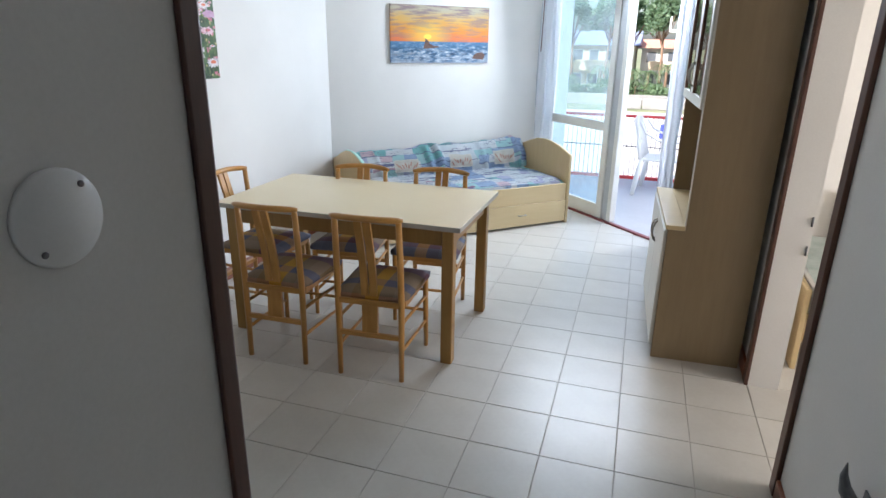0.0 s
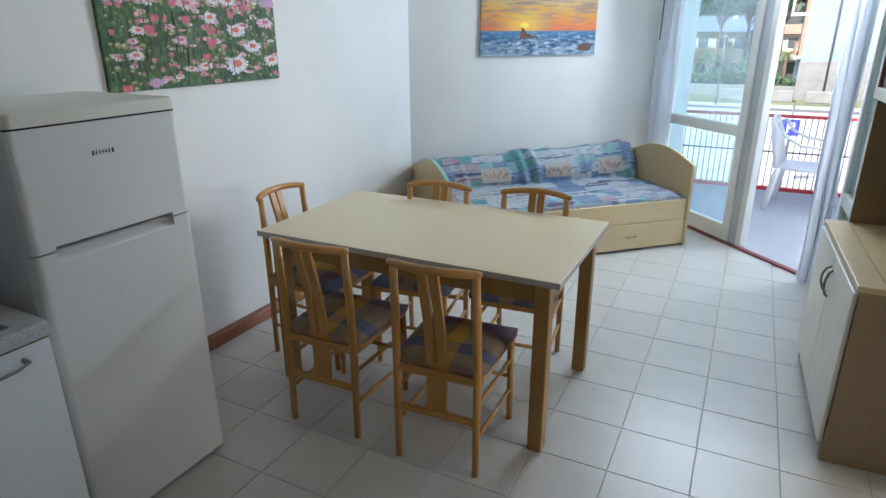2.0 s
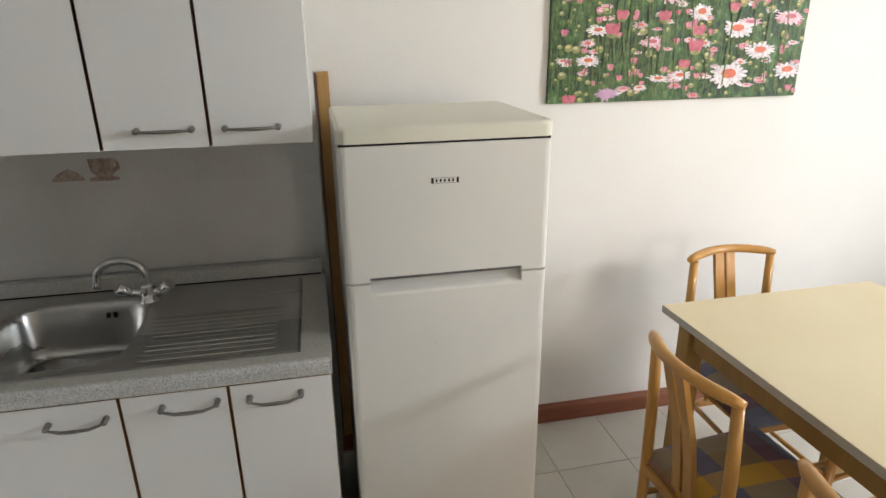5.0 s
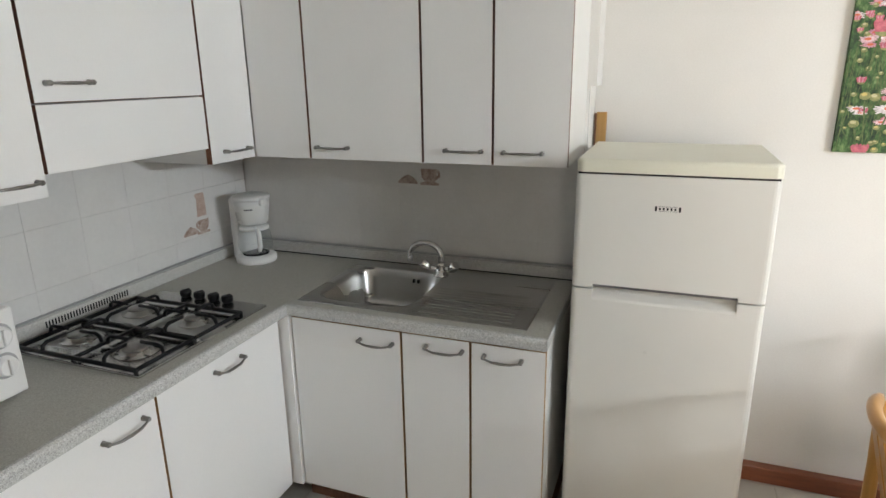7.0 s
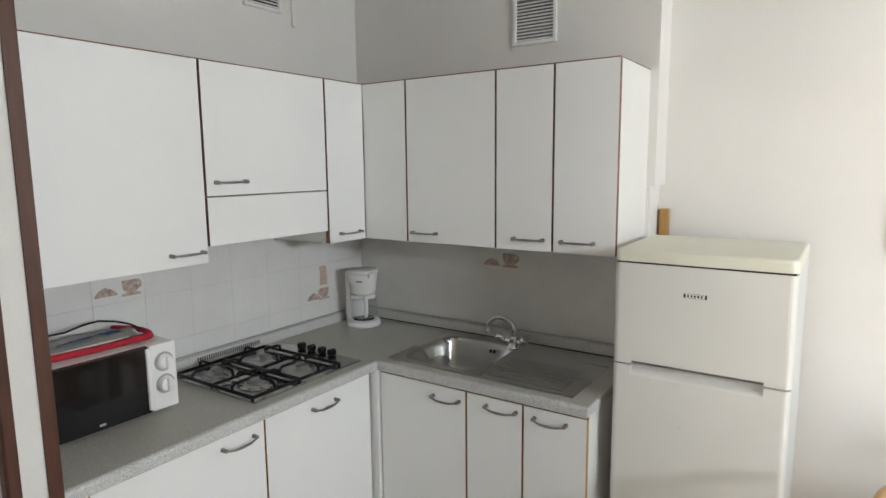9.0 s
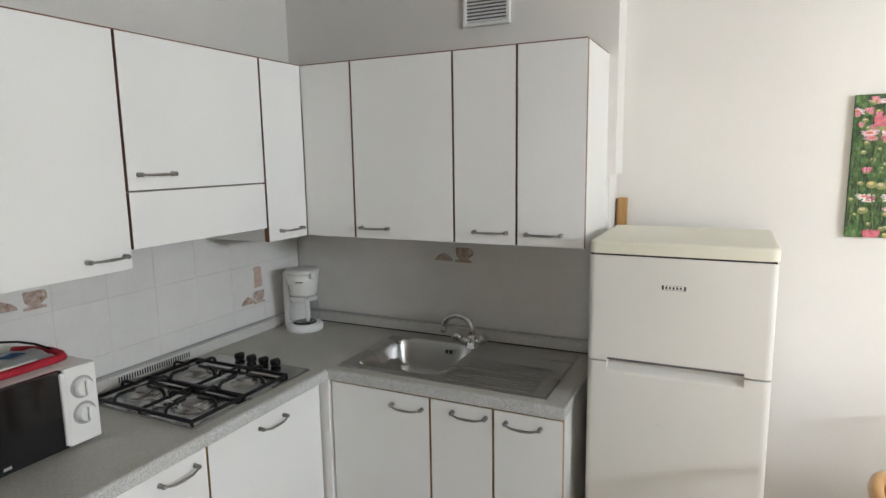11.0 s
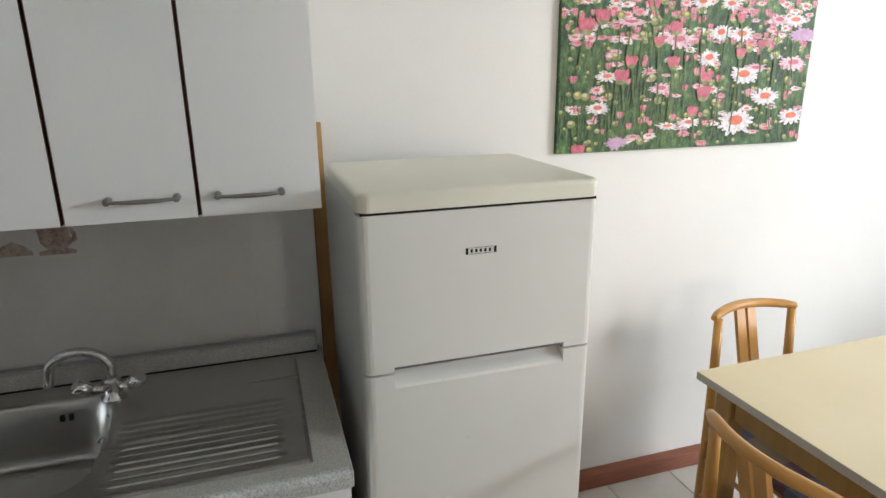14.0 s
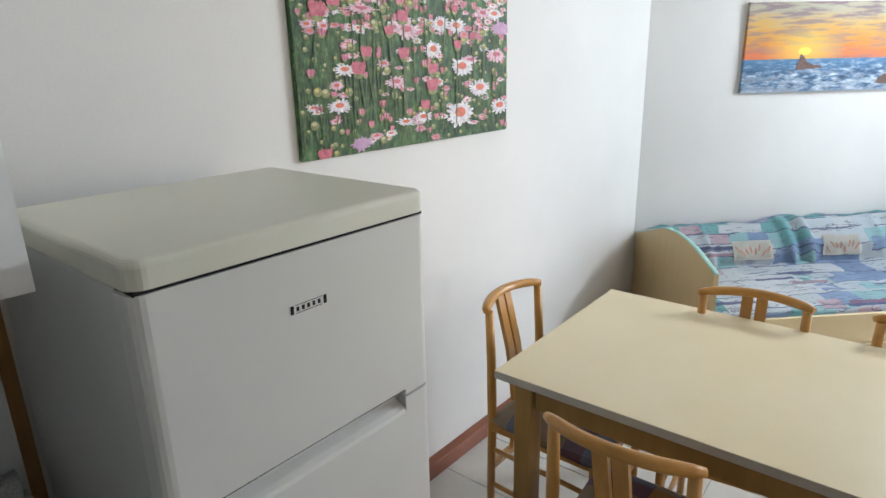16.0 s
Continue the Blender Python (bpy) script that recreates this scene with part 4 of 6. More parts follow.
post = thing("corner_post", "white filler strip in the inner corner of the cabinets", "filler strip")
part("strip", box(B(), -1.640, 0.262, 0.10, -1.600, 0.318, 0.828, 0.002), CABWHITE, post)

UPSTAND = speckled("pale_grey_upstand", (0.56, 0.555, 0.53), (0.46, 0.455, 0.43), (0.66, 0.655, 0.63))
# worktop in an L, cut out for the sink
WT = 0.870
wt = thing("worktop", "grey laminate worktop with speckled rounded front edge", "worktop")
for b in ((-2.238, YH + 0.002, 0.832, -1.615, 0.355, WT), (-2.238, 0.355, 0.832, -2.115, 0.765, WT), (-1.688, 0.355, 0.832, -1.615, 0.765, WT), (-2.238, 0.765, 0.832, -1.615, 1.272, WT), (-1.615, YH + 0.002, 0.832, -0.303, 0.30, WT)):
    part("slab", box(B(), *b), WORKTOP, wt)
bm = B()
tri = [(0.0, 0.830), (0.016, 0.830), (0.019, 0.834), (0.019, 0.858), (0.016, 0.866), (0.009, 0.8703), (0.0, 0.8703)]
def edge_run(bm, p0, p1, out):
    a, b = [], []
    for d, z in tri:
        a.append(bm.verts.new((p0[0] + out[0] * d, p0[1] + out[1] * d, z)))
        b.append(bm.verts.new((p1[0] + out[0] * d, p1[1] + out[1] * d, z)))
    for i in range(len(tri)):
        k = (i + 1) % len(tri)
        bm.faces.new((a[i], a[k], b[k], b[i]))
    bm.faces.new(a[::-1]), bm.faces.new(b)
edge_run(bm, (-1.615, 0.30), (-1.615, 1.272), (1, 0))
edge_run(bm, (-1.596, 0.30), (-0.303, 0.30), (0, 1))
part("front_edge", bm, WORKEDGE, wt, "pale speckled stone-look edge")
part("end_edge", box(B(), -2.238, 1.2722, 0.831, -1.599, 1.277, 0.8695, 0.002), WORKEDGE, wt)
bm = B()
for b in ((-2.236, YH + 0.002, WT, -2.200, 1.266, 0.917), (-2.200, YH + 0.002, WT, -0.303, YH + 0.035, 0.917)):
    box(bm, *b, 0.003)
part("upstand", bm, UPSTAND, wt)
bm = B()
for b in ((-2.236, YH + 0.004, 0.917, -2.218, 1.266, 0.9215), (-2.199, YH + 0.004, 0.9173, -0.303, YH + 0.016, 0.9215)):
    box(bm, *b, 0.001)
part("seal", bm, GREYPLASTIC, wt, "thin grey sealing strip")
bm = B()
box(bm, -2.1985, YH + 0.041, WT + 0.0002, -2.194, 1.262, WT + 0.004)
part("joint", bm, BLACK, wt, "dark gap along the upstand")

# sink: one pressed sheet with basin and grooved drainer
sink = thing("kitchen_sink", "brushed stainless steel sink with grooved drainer let into the worktop", "sink")
bm = B()
X0, X1, Y0, Y1 = -2.168, -1.653, 0.322, 1.200
NX, NY = 84, 150
def sink_z(x, y):
    z = 0.0045
    edge = min(x - X0, X1 - x, y - Y0, Y1 - y)
    if edge < 0.012:
        z = 0.001 + 0.0045 * math.sin(math.pi * min(1, edge / 0.012) * 0.62)
    u, v = (x + 1.900) / 0.205, (y - 0.560) / 0.198
    k = (abs(u) ** 5 + abs(v) ** 5) ** 0.2
    if k < 1.0:
        d = min(1.0, (1.0 - k) / 0.2)
        z = 0.003 - 0.150 * (d * d * (3 - 2 * d)) ** 0.8 - 0.006 * (1 - k)
    elif 0.780 < y < 1.155 and -1.94 < x < -1.675:
        w = math.sin((x + 1.675) / 0.0265 * 2 * math.pi)
        fade = min(1, (y - 0.780) / 0.03, (1.155 - y) / 0.03)
        z -= 0.0062 * max(0, w) * fade + 0.001
    return WT + z
g = [[bm.verts.new((X0 + (X1 - X0) * i / NX, Y0 + (Y1 - Y0) * j / NY, sink_z(X0 + (X1 - X0) * i / NX, Y0 + (Y1 - Y0) * j / NY))) for i in range(NX + 1)] for j in range(NY + 1)]
for a, b in zip(g, g[1:]):
    for i in range(NX):
        bm.faces.new((a[i], a[i + 1], b[i + 1], b[i])).smooth = True
part("bowl_and_drainer", bm, STEEL, sink, smooth=True)
bm = B()
lathe(bm, [(0.038, 0.0), (0.038, 0.003), (0.030, 0.004), (0.028, 0.001), (0.001, 0.001)], 20, (-1.83, 0.56, WT - 0.151))
part("drain", bm, CHROME, sink, "round metal drain")
for y in (0.615, 0.635):
    part("overflow_slot", box(B(), -2.0800, y, 0.832, -2.0695, y + 0.011, 0.848, 0.002), BLACK, sink, "dark overflow slot")
tap = thing("mixer_tap", "chrome mixer tap with swan-neck spout and two faceted knobs", "tap", pose(-2.078, 0.742, WT + 0.004))
part("base", lathe(B(), [(0.030, 0), (0.030, 0.006), (0.022, 0.012), (0.020, 0.045), (0.024, 0.05), (0.016, 0.06)], 20), CHROME, tap)
sp = [(0, 0, 0.05), (0, 0.002, 0.085)] + [(0, -0.066 + 0.068 * math.cos(a), 0.085 + 0.052 * math.sin(a)) for a in [math.pi * k / 12 for k in range(1, 13)]] + [(0.002, -0.137, 0.066), (0.003, -0.138, 0.056)]
part("spout", tube(B(), sp, [0.0135] * 3 + [0.0125] * (len(sp) - 4) + [0.0135], 12), CHROME, tap)
for s in (-1, 1):
    hb = part("handle_stem", tube(B(), [(0.0, s * 0.012, 0.030), (0.012, s * 0.045, 0.036)], [0.012, 0.015], 12), CHROME, tap)
    bm = B()
    tube(bm, [(0.012, s * 0.045, 0.036), (0.016, s * 0.052, 0.042), (0.026, s * 0.070, 0.058), (0.028, s * 0.074, 0.062)], [0.014, 0.019, 0.021, 0.016], 8)
    part("faceted_knob", bm, CHROME, hb)

# gas hob
hob = thing("gas_hob", "stainless steel gas hob with black pan supports and knobs", "hob")
bm = B()
box(bm, -1.565, -0.237, WT + 0.0005, -0.984, 0.258, WT + 0.007, 0.005, 3)
part("plate", bm, STEEL, hob)
for x, y, r in ((-1.108, 0.122, 0.047), (-1.345, 0.122, 0.032), (-1.118, -0.132, 0.036), (-1.358, -0.132, 0.040)):
    bn = part("burner", lathe(B(), [(r + 0.018, 0), (r + 0.016, 0.003), (r + 0.004, 0.004), (r, 0.012), (r * 0.9, 0.014)], 24, (x, y, WT + 0.007)), STEEL, hob, "steel burner ring")
    part("burner_cap", lathe(B(), [(r * 0.88, 0), (r * 0.88, 0.006), (r * 0.7, 0.009), (0.004, 0.010)], 24, (x, y, WT + 0.0205)), PEWTER, bn, "round burner cap")
for cx in (-1.104, -1.332):
    bm = B()
    z = WT + 0.020
    x0, x1, y0, y1 = cx - 0.111, cx + 0.111, -0.230, 0.240
    tube(bm, [(x0, y0, z), (x1, y0, z), (x1, y1, z), (x0, y1, z), (x0, y0, z)], 0.0075, 6)
    for y in (0.122, -0.125):
        for dx, dy in ((1, 0), (-1, 0), (0, 1), (0, -1)):
            ex, ey = (x1 if dx > 0 else x0 if dx < 0 else cx), (y + dy * 0.110)
            tube(bm, [(ex, ey, z), (ex - dx * 0.004, ey - dy * 0.004, z + 0.018), (ex - dx * 0.018, ey - dy * 0.016, z + 0.026), (cx + dx * 0.030, y + dy * 0.028, z + 0.026)], 0.0060, 6)
    tube(bm, [(x0, 0.0, z), (x1, 0.0, z)], 0.0062, 6)
    for x in (x0, x1):
        for y in (y0, 0.0, y1):
            tube(bm, [(x, y, WT + 0.006), (x, y, z)], 0.0065, 6)
    part("pan_support", bm, BLACK, hob, "black enamelled wire pan support")
for y in (-0.088, -0.024, 0.042, 0.104):
    kb = part("knob", lathe(B(), [(0.016, 0), (0.016, 0.004), (0.0205, 0.006), (0.0210, 0.022), (0.0190, 0.026), (0.010, 0.027)], 20, (-1.538, y, WT + 0.007)), BLACK, hob, "round black control knob")
    part("grip", box(B(), -1.5560, y - 0.0045, WT + 0.032, -1.5200, y + 0.0045, WT + 0.0365, 0.002), BLACK, kb)
grille = thing("vent_strip", "row of narrow dark vent slots in the upstand behind the hob", "vent")
part("frame", box(B(), -1.475, YH + 0.0351, 0.8785, -1.125, YH + 0.0361, 0.9115, 0.0004), UPSTAND, grille)
slot = mesh_of("slot", box(B(), -0.0028, -0.0004, -0.011, 0.0028, 0.0006, 0.011), BLACK)
for i in range(30):
    ob = new("slot", slot)
    ob.parent = grille
    ob.location = (-1.463 + i * 0.0112, YH + 0.0362, 0.895)

# fridge
fr = thing("fridge", "white two-door fridge-freezer with ivory plastic top", "fridge")
FX, FY0, FY1 = -1.700, 1.327, 1.880
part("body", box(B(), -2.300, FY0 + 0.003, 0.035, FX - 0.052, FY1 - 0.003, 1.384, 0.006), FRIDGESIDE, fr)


def round_front(bm, y, r=0.020):
    es = [e for e in bm.edges if all(abs(v.co.x - FX) < 1e-5 and abs(v.co.y - y) < 1e-5 for v in e.verts)]
    bmesh.ops.bevel(bm, geom=es, offset=r, segments=4, affect='EDGES', profile=0.5)


def bars(bm, prof, y0, y1):
    a, b = [bm.verts.new((x, y0, z)) for x, z in prof], [bm.verts.new((x, y1, z)) for x, z in prof]
    n = len(prof)
    for i in range(n):
        bm.faces.new((a[i], a[(i + 1) % n], b[(i + 1) % n], b[i]))
    bm.faces.new(a), bm.faces.new(b[::-1])


GA, GB = 1.392, 1.806
bm = B()
box(bm, FX - 0.046, FY0, 0.014, FX, FY1, 0.981)
round_front(bm, FY0), round_front(bm, FY1)
lower = part("lower_door", bm, FRIDGE, fr)
for y0, y1, yo in ((FY0, GA, FY0), (GB, FY1, FY1)):
    bm = B()
    box(bm, FX - 0.046, y0, 0.981, FX, y1, 1.019)
    round_front(bm, yo)
    part("door_shoulder", bm, FRIDGE, lower)
bm = B()
bars(bm, [(FX - 0.046, 0.981), (FX, 0.981), (FX, 0.985), (FX - 0.003, 0.992), (FX - 0.012, 0.999), (FX - 0.026, 1.008), (FX - 0.036, 1.022), (FX - 0.046, 1.022)], GA, GB)
part("grip_recess", bm, FRIDGE, lower, "scooped door grip")
bm = B()
box(bm, FX - 0.046, FY0, 1.037, FX, FY1, 1.381)
round_front(bm, FY0), round_front(bm, FY1)
upper = part("upper_door", bm, FRIDGE, fr)
for y0, y1, yo in ((FY0, GA, FY0), (GB, FY1, FY1)):
    bm = B()
    box(bm, FX - 0.046, y0, 1.0245, FX, y1, 1.037)
    round_front(bm, yo)
    part("door_corner", bm, FRIDGE, upper)
# lip toned dark so the seam above the grip holds its shade
part("shaded_grip_lip", box(B(), FX - 0.044, GA, 1.0255, FX - 0.010, GB, 1.037, 0.002), IRON, upper, "lip under the freezer door, toned dark for the seam's shade")
part("door_seal", box(B(), FX - 0.052, FY0 + 0.012, 0.06, FX - 0.0465, FY1 - 0.012, 1.376), GREYPLASTIC, fr, "grey rubber door seal")
bm = B()
box(bm, -2.190, FY0, 1.3875, FX + 0.003, FY1 + 0.002, 1.428)
up = [e for e in bm.edges if abs(e.verts[0].co.z - e.verts[1].co.z) > 0.01 and e.verts[0].co.x > -2.0]
bmesh.ops.bevel(bm, geom=up, offset=0.026, segments=6, affect='EDGES', profile=0.5)
rim = [e for e in bm.edges if min(v.co.z for v in e.verts) > 1.425]
bmesh.ops.bevel(bm, geom=rim, offset=0.011, segments=4, affect='EDGES', profile=0.5)
part("top_cover", bm, FRIDGELID, fr, "yellowed ivory plastic top")
part("shadow_gap", box(B(), -2.180, FY0 + 0.006, 1.380, FX - 0.004, FY1 - 0.006, 1.388), BLACK, fr, "dark seam under the top")
for x in (-2.24, -1.78):
    for y in (FY0 + 0.05, FY1 - 0.05):
        part("foot", lathe(B(), [(0.018, 0), (0.018, 0.01), (0.012, 0.012), (0.012, 0.036)], 12, (x, y, 0)), BLACK, fr)
badge = part("badge", box(B(), FX + 0.0002, 1.556, 1.2795, FX + 0.0008, 1.632, 1.2950, 0.0002), FRIDGE, upper, "small name badge with dark marks")
for y0, y1, z0, z1 in [(1.5580, 1.5640, 1.2800, 1.2945), (1.6235, 1.6295, 1.2800, 1.2945), (1.567, 1.6205, 1.2800, 1.2808), (1.567, 1.6205, 1.2937, 1.2945)] + [(1.5690 + i * 0.0106, 1.5742 + i * 0.0106, 1.2835, 1.2910) for i in range(5)]:
    part("badge_mark", box(B(), FX + 0.0009, y0, z0, FX + 0.0014, y1, z1), BLACK, badge, "dark mark")

plank = thing("wooden_board", "narrow honey-coloured wooden board standing between fridge and cabinets", "board")
part("board", box(B(), -2.404, 1.300, 0.0, -2.380, 1.338, 1.522, 0.002), CABEDGE_ORANGE, plank)
part("edge_strip", box(B(), -2.404, 1.2925, 0.0, -2.383, 1.2995, 1.518, 0.001), CABEDGE, plank, "dark brown edge strip")

# coffee maker in the corner
cm = thing("coffee_maker", "white filter coffee maker with glass jug in the worktop corner", "coffee maker", pose(-2.043, -0.147, WT, 0, 0, 72))
part("base", lathe(B(), [(0.088, 0), (0.090, 0.01), (0.088, 0.028), (0.078, 0.034), (0.01, 0.034)], 32), WHITEPLASTIC, cm)
part("hot_plate", lathe(B(), [(0.058, 0.034), (0.058, 0.038), (0.002, 0.038)], 28), BLACK, cm, "dark hot plate")
bm = B()
box(bm, -0.092, -0.062, 0.005, -0.045, 0.055, 0.292, 0.015, 3)
part("water_tank", bm, WHITEPLASTIC, cm)
part("filter_head", lathe(B(), [(0.056, 0.175), (0.066, 0.182), (0.076, 0.250), (0.080, 0.285)], 32), WHITEPLASTIC, cm)
lid = part("lid", lathe(B(), [(0.083, 0.285), (0.083, 0.298), (0.076, 0.305), (0.01, 0.308)], 32), WHITEPLASTIC, cm)
part("lid_tab", box(B(), 0.064, -0.016, 0.265, 0.096, 0.016, 0.295, 0.006), WHITEPLASTIC, lid)
jug = part("jug", lathe(B(), [(0.058, 0.040), (0.074, 0.060), (0.077, 0.09), (0.070, 0.13), (0.062, 0.150)], 32), CLEARGLASS, cm, "clear glass jug")
part("jug_collar", lathe(B(), [(0.063, 0.148), (0.066, 0.150), (0.066, 0.162), (0.058, 0.168), (0.01, 0.170)], 28), WHITEPLASTIC, jug)
part("jug_handle", tube(B(), [(0.055, -0.024, 0.160), (0.086, -0.037, 0.158), (0.098, -0.042, 0.13), (0.096, -0.041, 0.09), (0.086, -0.037, 0.065)], [0.009, 0.0105, 0.011, 0.0105, 0.008], 10), WHITEPLASTIC, jug, "white jug handle")
part("label_mark", box(B(), 0.0715, -0.018, 0.246, 0.0780, 0.018, 0.252), IRON, cm, "small dark mark", at=Matrix.Rotation(-0.8, 4, 'Z'))

# microwave with folded pot cloth
mw = thing("microwave_oven", "white microwave oven with black door and two round dials", "microwave")
MX0, MX1, MY0, MY1, MZ0, MZ1 = -0.832, -0.375, -0.285, 0.030, WT + 0.012, 1.118
part("body", box(B(), MX0, MY0, MZ0, MX1, MY1 - 0.012, MZ1, 0.006), WHITEPLASTIC, mw)
part("control_panel", box(B(), MX0, MY1 - 0.012, MZ0, -0.737, MY1 + 0.010, MZ1, 0.005), WHITEPLASTIC, mw)
dr = part("door", box(B(), -0.734, MY1 - 0.012, MZ0, MX1, MY1 + 0.008, MZ1, 0.004), BLACKGLOSS, mw, "glossy black door")
part("door_window", box(B(), -0.66, MY1 + 0.0082, MZ0 + 0.045, -0.43, MY1 + 0.0092, MZ1 - 0.04, 0.0003), BLACKGLOSS, dr)
part("handle_strip", box(B(), -0.7365, MY1 + 0.004, MZ0 + 0.01, -0.722, MY1 + 0.016, MZ1 - 0.008, 0.004), WHITEPLASTIC, dr)
part("door_mark", box(B(), -0.575, MY1 + 0.0085, MZ0 + 0.014, -0.555, MY1 + 0.0095, MZ0 + 0.022), GREYPLASTIC, dr)
for z in (1.052, 0.972):
    bm = B()
    tube(bm, [(-0.785, MY1 + 0.0095, z), (-0.785, MY1 + 0.0115, z)], 0.0345, 28)
    ringp = part("dial_ring", bm, GREYPLASTIC, mw, "grey printed dial ring")
    kn = part("dial", tube(B(), [(-0.785, MY1 + 0.011, z), (-0.785, MY1 + 0.013, z), (-0.785, MY1 + 0.027, z), (-0.785, MY1 + 0.030, z)], [0.0275, 0.0275, 0.025, 0.021], 28), WHITEPLASTIC, mw, "white round dial")
    part("dial_grip", box(B(), -0.789, MY1 + 0.029, z - 0.022, -0.781, MY1 + 0.040, z + 0.022, 0.003), WHITEPLASTIC, kn)
for x in (MX0 + 0.04, MX1 - 0.04):
    for y in (MY0 + 0.04, MY1 - 0.05):
        part("foot", lathe(B(), [(0.012, WT), (0.012, MZ0 + 0.002)], 10, (x, y, 0)), BLACK, mw)
CLOTH = surface("white_blue_kitchen_cloth", (0.68, 0.70, 0.74), (0.84, 0.83, 0.81), 0.9, scale=7, fine=300, bump=0.5, stretch=(1, 3, 1))
BLUECLOTH = surface("blue_cloth_print", (0.06, 0.15, 0.34), (0.12, 0.24, 0.46), 0.9, scale=20, fine=300, bump=0.4)
cl = thing("kitchen_cloth", "folded white and blue kitchen cloth with red border on the microwave", "cloth")


def cloth_top(u, v):
    """The rumpled top of the folded cloth: u across the oven, v from its back to its front."""
    puff = 0.012 * math.sin(math.pi * min(1, max(0, v))) * (0.6 + 0.5 * u)
    x = -0.785 + 0.405 * u
    y = -0.255 + 0.20 * v
    return (x, y, MZ1 + 0.014 + puff + 0.011 * noise.noise(Vector((u * 5, v * 3, 2))) + 0.005 * noise.noise(Vector((u * 14, v * 9, 5))))


bm = B()
soft(bm, 36, 20, cloth_top)
part("fabric", bm, CLOTH, cl, smooth=True)
bm = B()


def stripe(u, v):
    p = cloth_top(0.10 + 0.55 * u, 0.46 + 0.16 * u + (0.16 * (1 - u) + 0.05) * (v - 0.5))
    return (p[0], p[1], p[2] + 0.0055)


soft(bm, 22, 5, stripe)
part("blue_stripe", bm, BLUECLOTH, cl, "blue printed stripe", smooth=True)
bm = B()
hem = [(-0.375, -0.046), (-0.45, -0.045), (-0.54, -0.044), (-0.64, -0.042), (-0.72, -0.037), (-0.765, -0.036), (-0.792, -0.052), (-0.805, -0.085), (-0.806, -0.125), (-0.800, -0.17), (-0.790, -0.225), (-0.770, -0.262)]
tube(bm, [(x, y, MZ1 + 0.0125 + 0.002 * math.sin(i * 1.7)) for i, (x, y) in enumerate(hem)], [0.012, 0.013, 0.014, 0.014, 0.014, 0.014, 0.015, 0.016, 0.016, 0.016, 0.015, 0.012], 10, 0.85)
part("red_border", bm, RED, cl, "red quilted border", smooth=True)
part("cream_hem", tube(B(), [(x, y - 0.016, MZ1 + 0.021) for x, y in hem[:5]], 0.005, 6), EDGE, cl, "thin cream inner hem")
cord = thing("power_cord", "thin black power cord lying over the microwave", "cord")
part("cable", tube(B(), [(-0.40, -0.262, MZ1 + 0.030), (-0.50, -0.262, MZ1 + 0.034), (-0.60, -0.250, MZ1 + 0.036), (-0.67, -0.262, MZ1 + 0.046), (-0.72, -0.260, MZ1 + 0.050), (-0.765, -0.225, MZ1 + 0.044), (-0.782, -0.165, MZ1 + 0.040), (-0.790, -0.10, MZ1 + 0.030)], 0.0038, 8), BLACK, cord)

# wall vents
def vent(name, m, w, h, dark, label):
    """In its own x (across) and z (up), facing -y."""
    t = thing(name, label, "vent", m)
    part("backing", box(B(), 0.012, -0.004, 0.012, w - 0.012, 0.0, h - 0.012), dark, t, "dark vent opening")
    for b in ((0, -0.016, 0, w, 0, 0.016), (0, -0.016, h - 0.016, w, 0, h), (0, -0.016, 0.016, 0.016, 0, h - 0.016), (w - 0.016, -0.016, 0.016, w, 0, h - 0.016)):
        part("frame", box(B(), *b, 0.002), WHITEPLASTIC, t)
    n = int((h - 0.03) / 0.0145)
    sl = mesh_of("slat", panel(B(), [(-0.013, 0.0), (-0.011, 0.0), (-0.004, 0.009), (-0.006, 0.009)], w - 0.034, 'x'), WHITEPLASTIC)
    for i in range(n):
        ob = new("slat", sl)
        ob.parent = t
        ob.location = (0.017, 0, 0.018 + i * 0.0145)
    return t
vent("wall_vent", pose(XK + 0.001, 0.645, 2.262, 0, 0, 90), 0.215, 0.215, IRON, "white louvred vent on the wall above the cabinets")
vent("wall_vent", pose(-1.50, YH + 0.001, 2.445, 0, 0, 180), 0.215, 0.2, BLACK, "dark louvred vent on the wall above the hood")
duct = thing("cable_duct", "narrow grey-white cable duct running up the wall", "cable duct")
part("duct", box(B(), -1.802, YH + 0.0005, 2.398, -1.782, YH + 0.014, TOP, 0.002), CABSIDE, duct)

# wall tiles and their painted motifs
KTILE = surface("glazed_wall_tile", (0.72, 0.71, 0.69), (0.78, 0.77, 0.75), 0.22, scale=6, fine=60, bump=0.03, per_object=0.02)
MOTIF = surface("brown_tile_motif", (0.26, 0.15, 0.11), (0.58, 0.48, 0.42), 0.3, scale=45, fine=120, bump=0.02)
MOTIF2 = surface("rosy_tile_motif", (0.45, 0.30, 0.25), (0.58, 0.45, 0.38), 0.3, scale=30, fine=120, bump=0.02)


def kitchen_tile(parent, axis, a0, a1, z0, z1):
    bm = B()
    j = 0.0001 if axis == 'x' else 0.0003
    if axis == 'x':
        box(bm, XK - 0.012, a0 + j, z0 + j, XK, a1 - j, z1 - j)
    else:
        box(bm, a0 + j, YH - 0.012, z0 + j, a1 - j, YH, z1 - j, 0.0008, 1)
    return part("tile", bm, KTILE, parent)


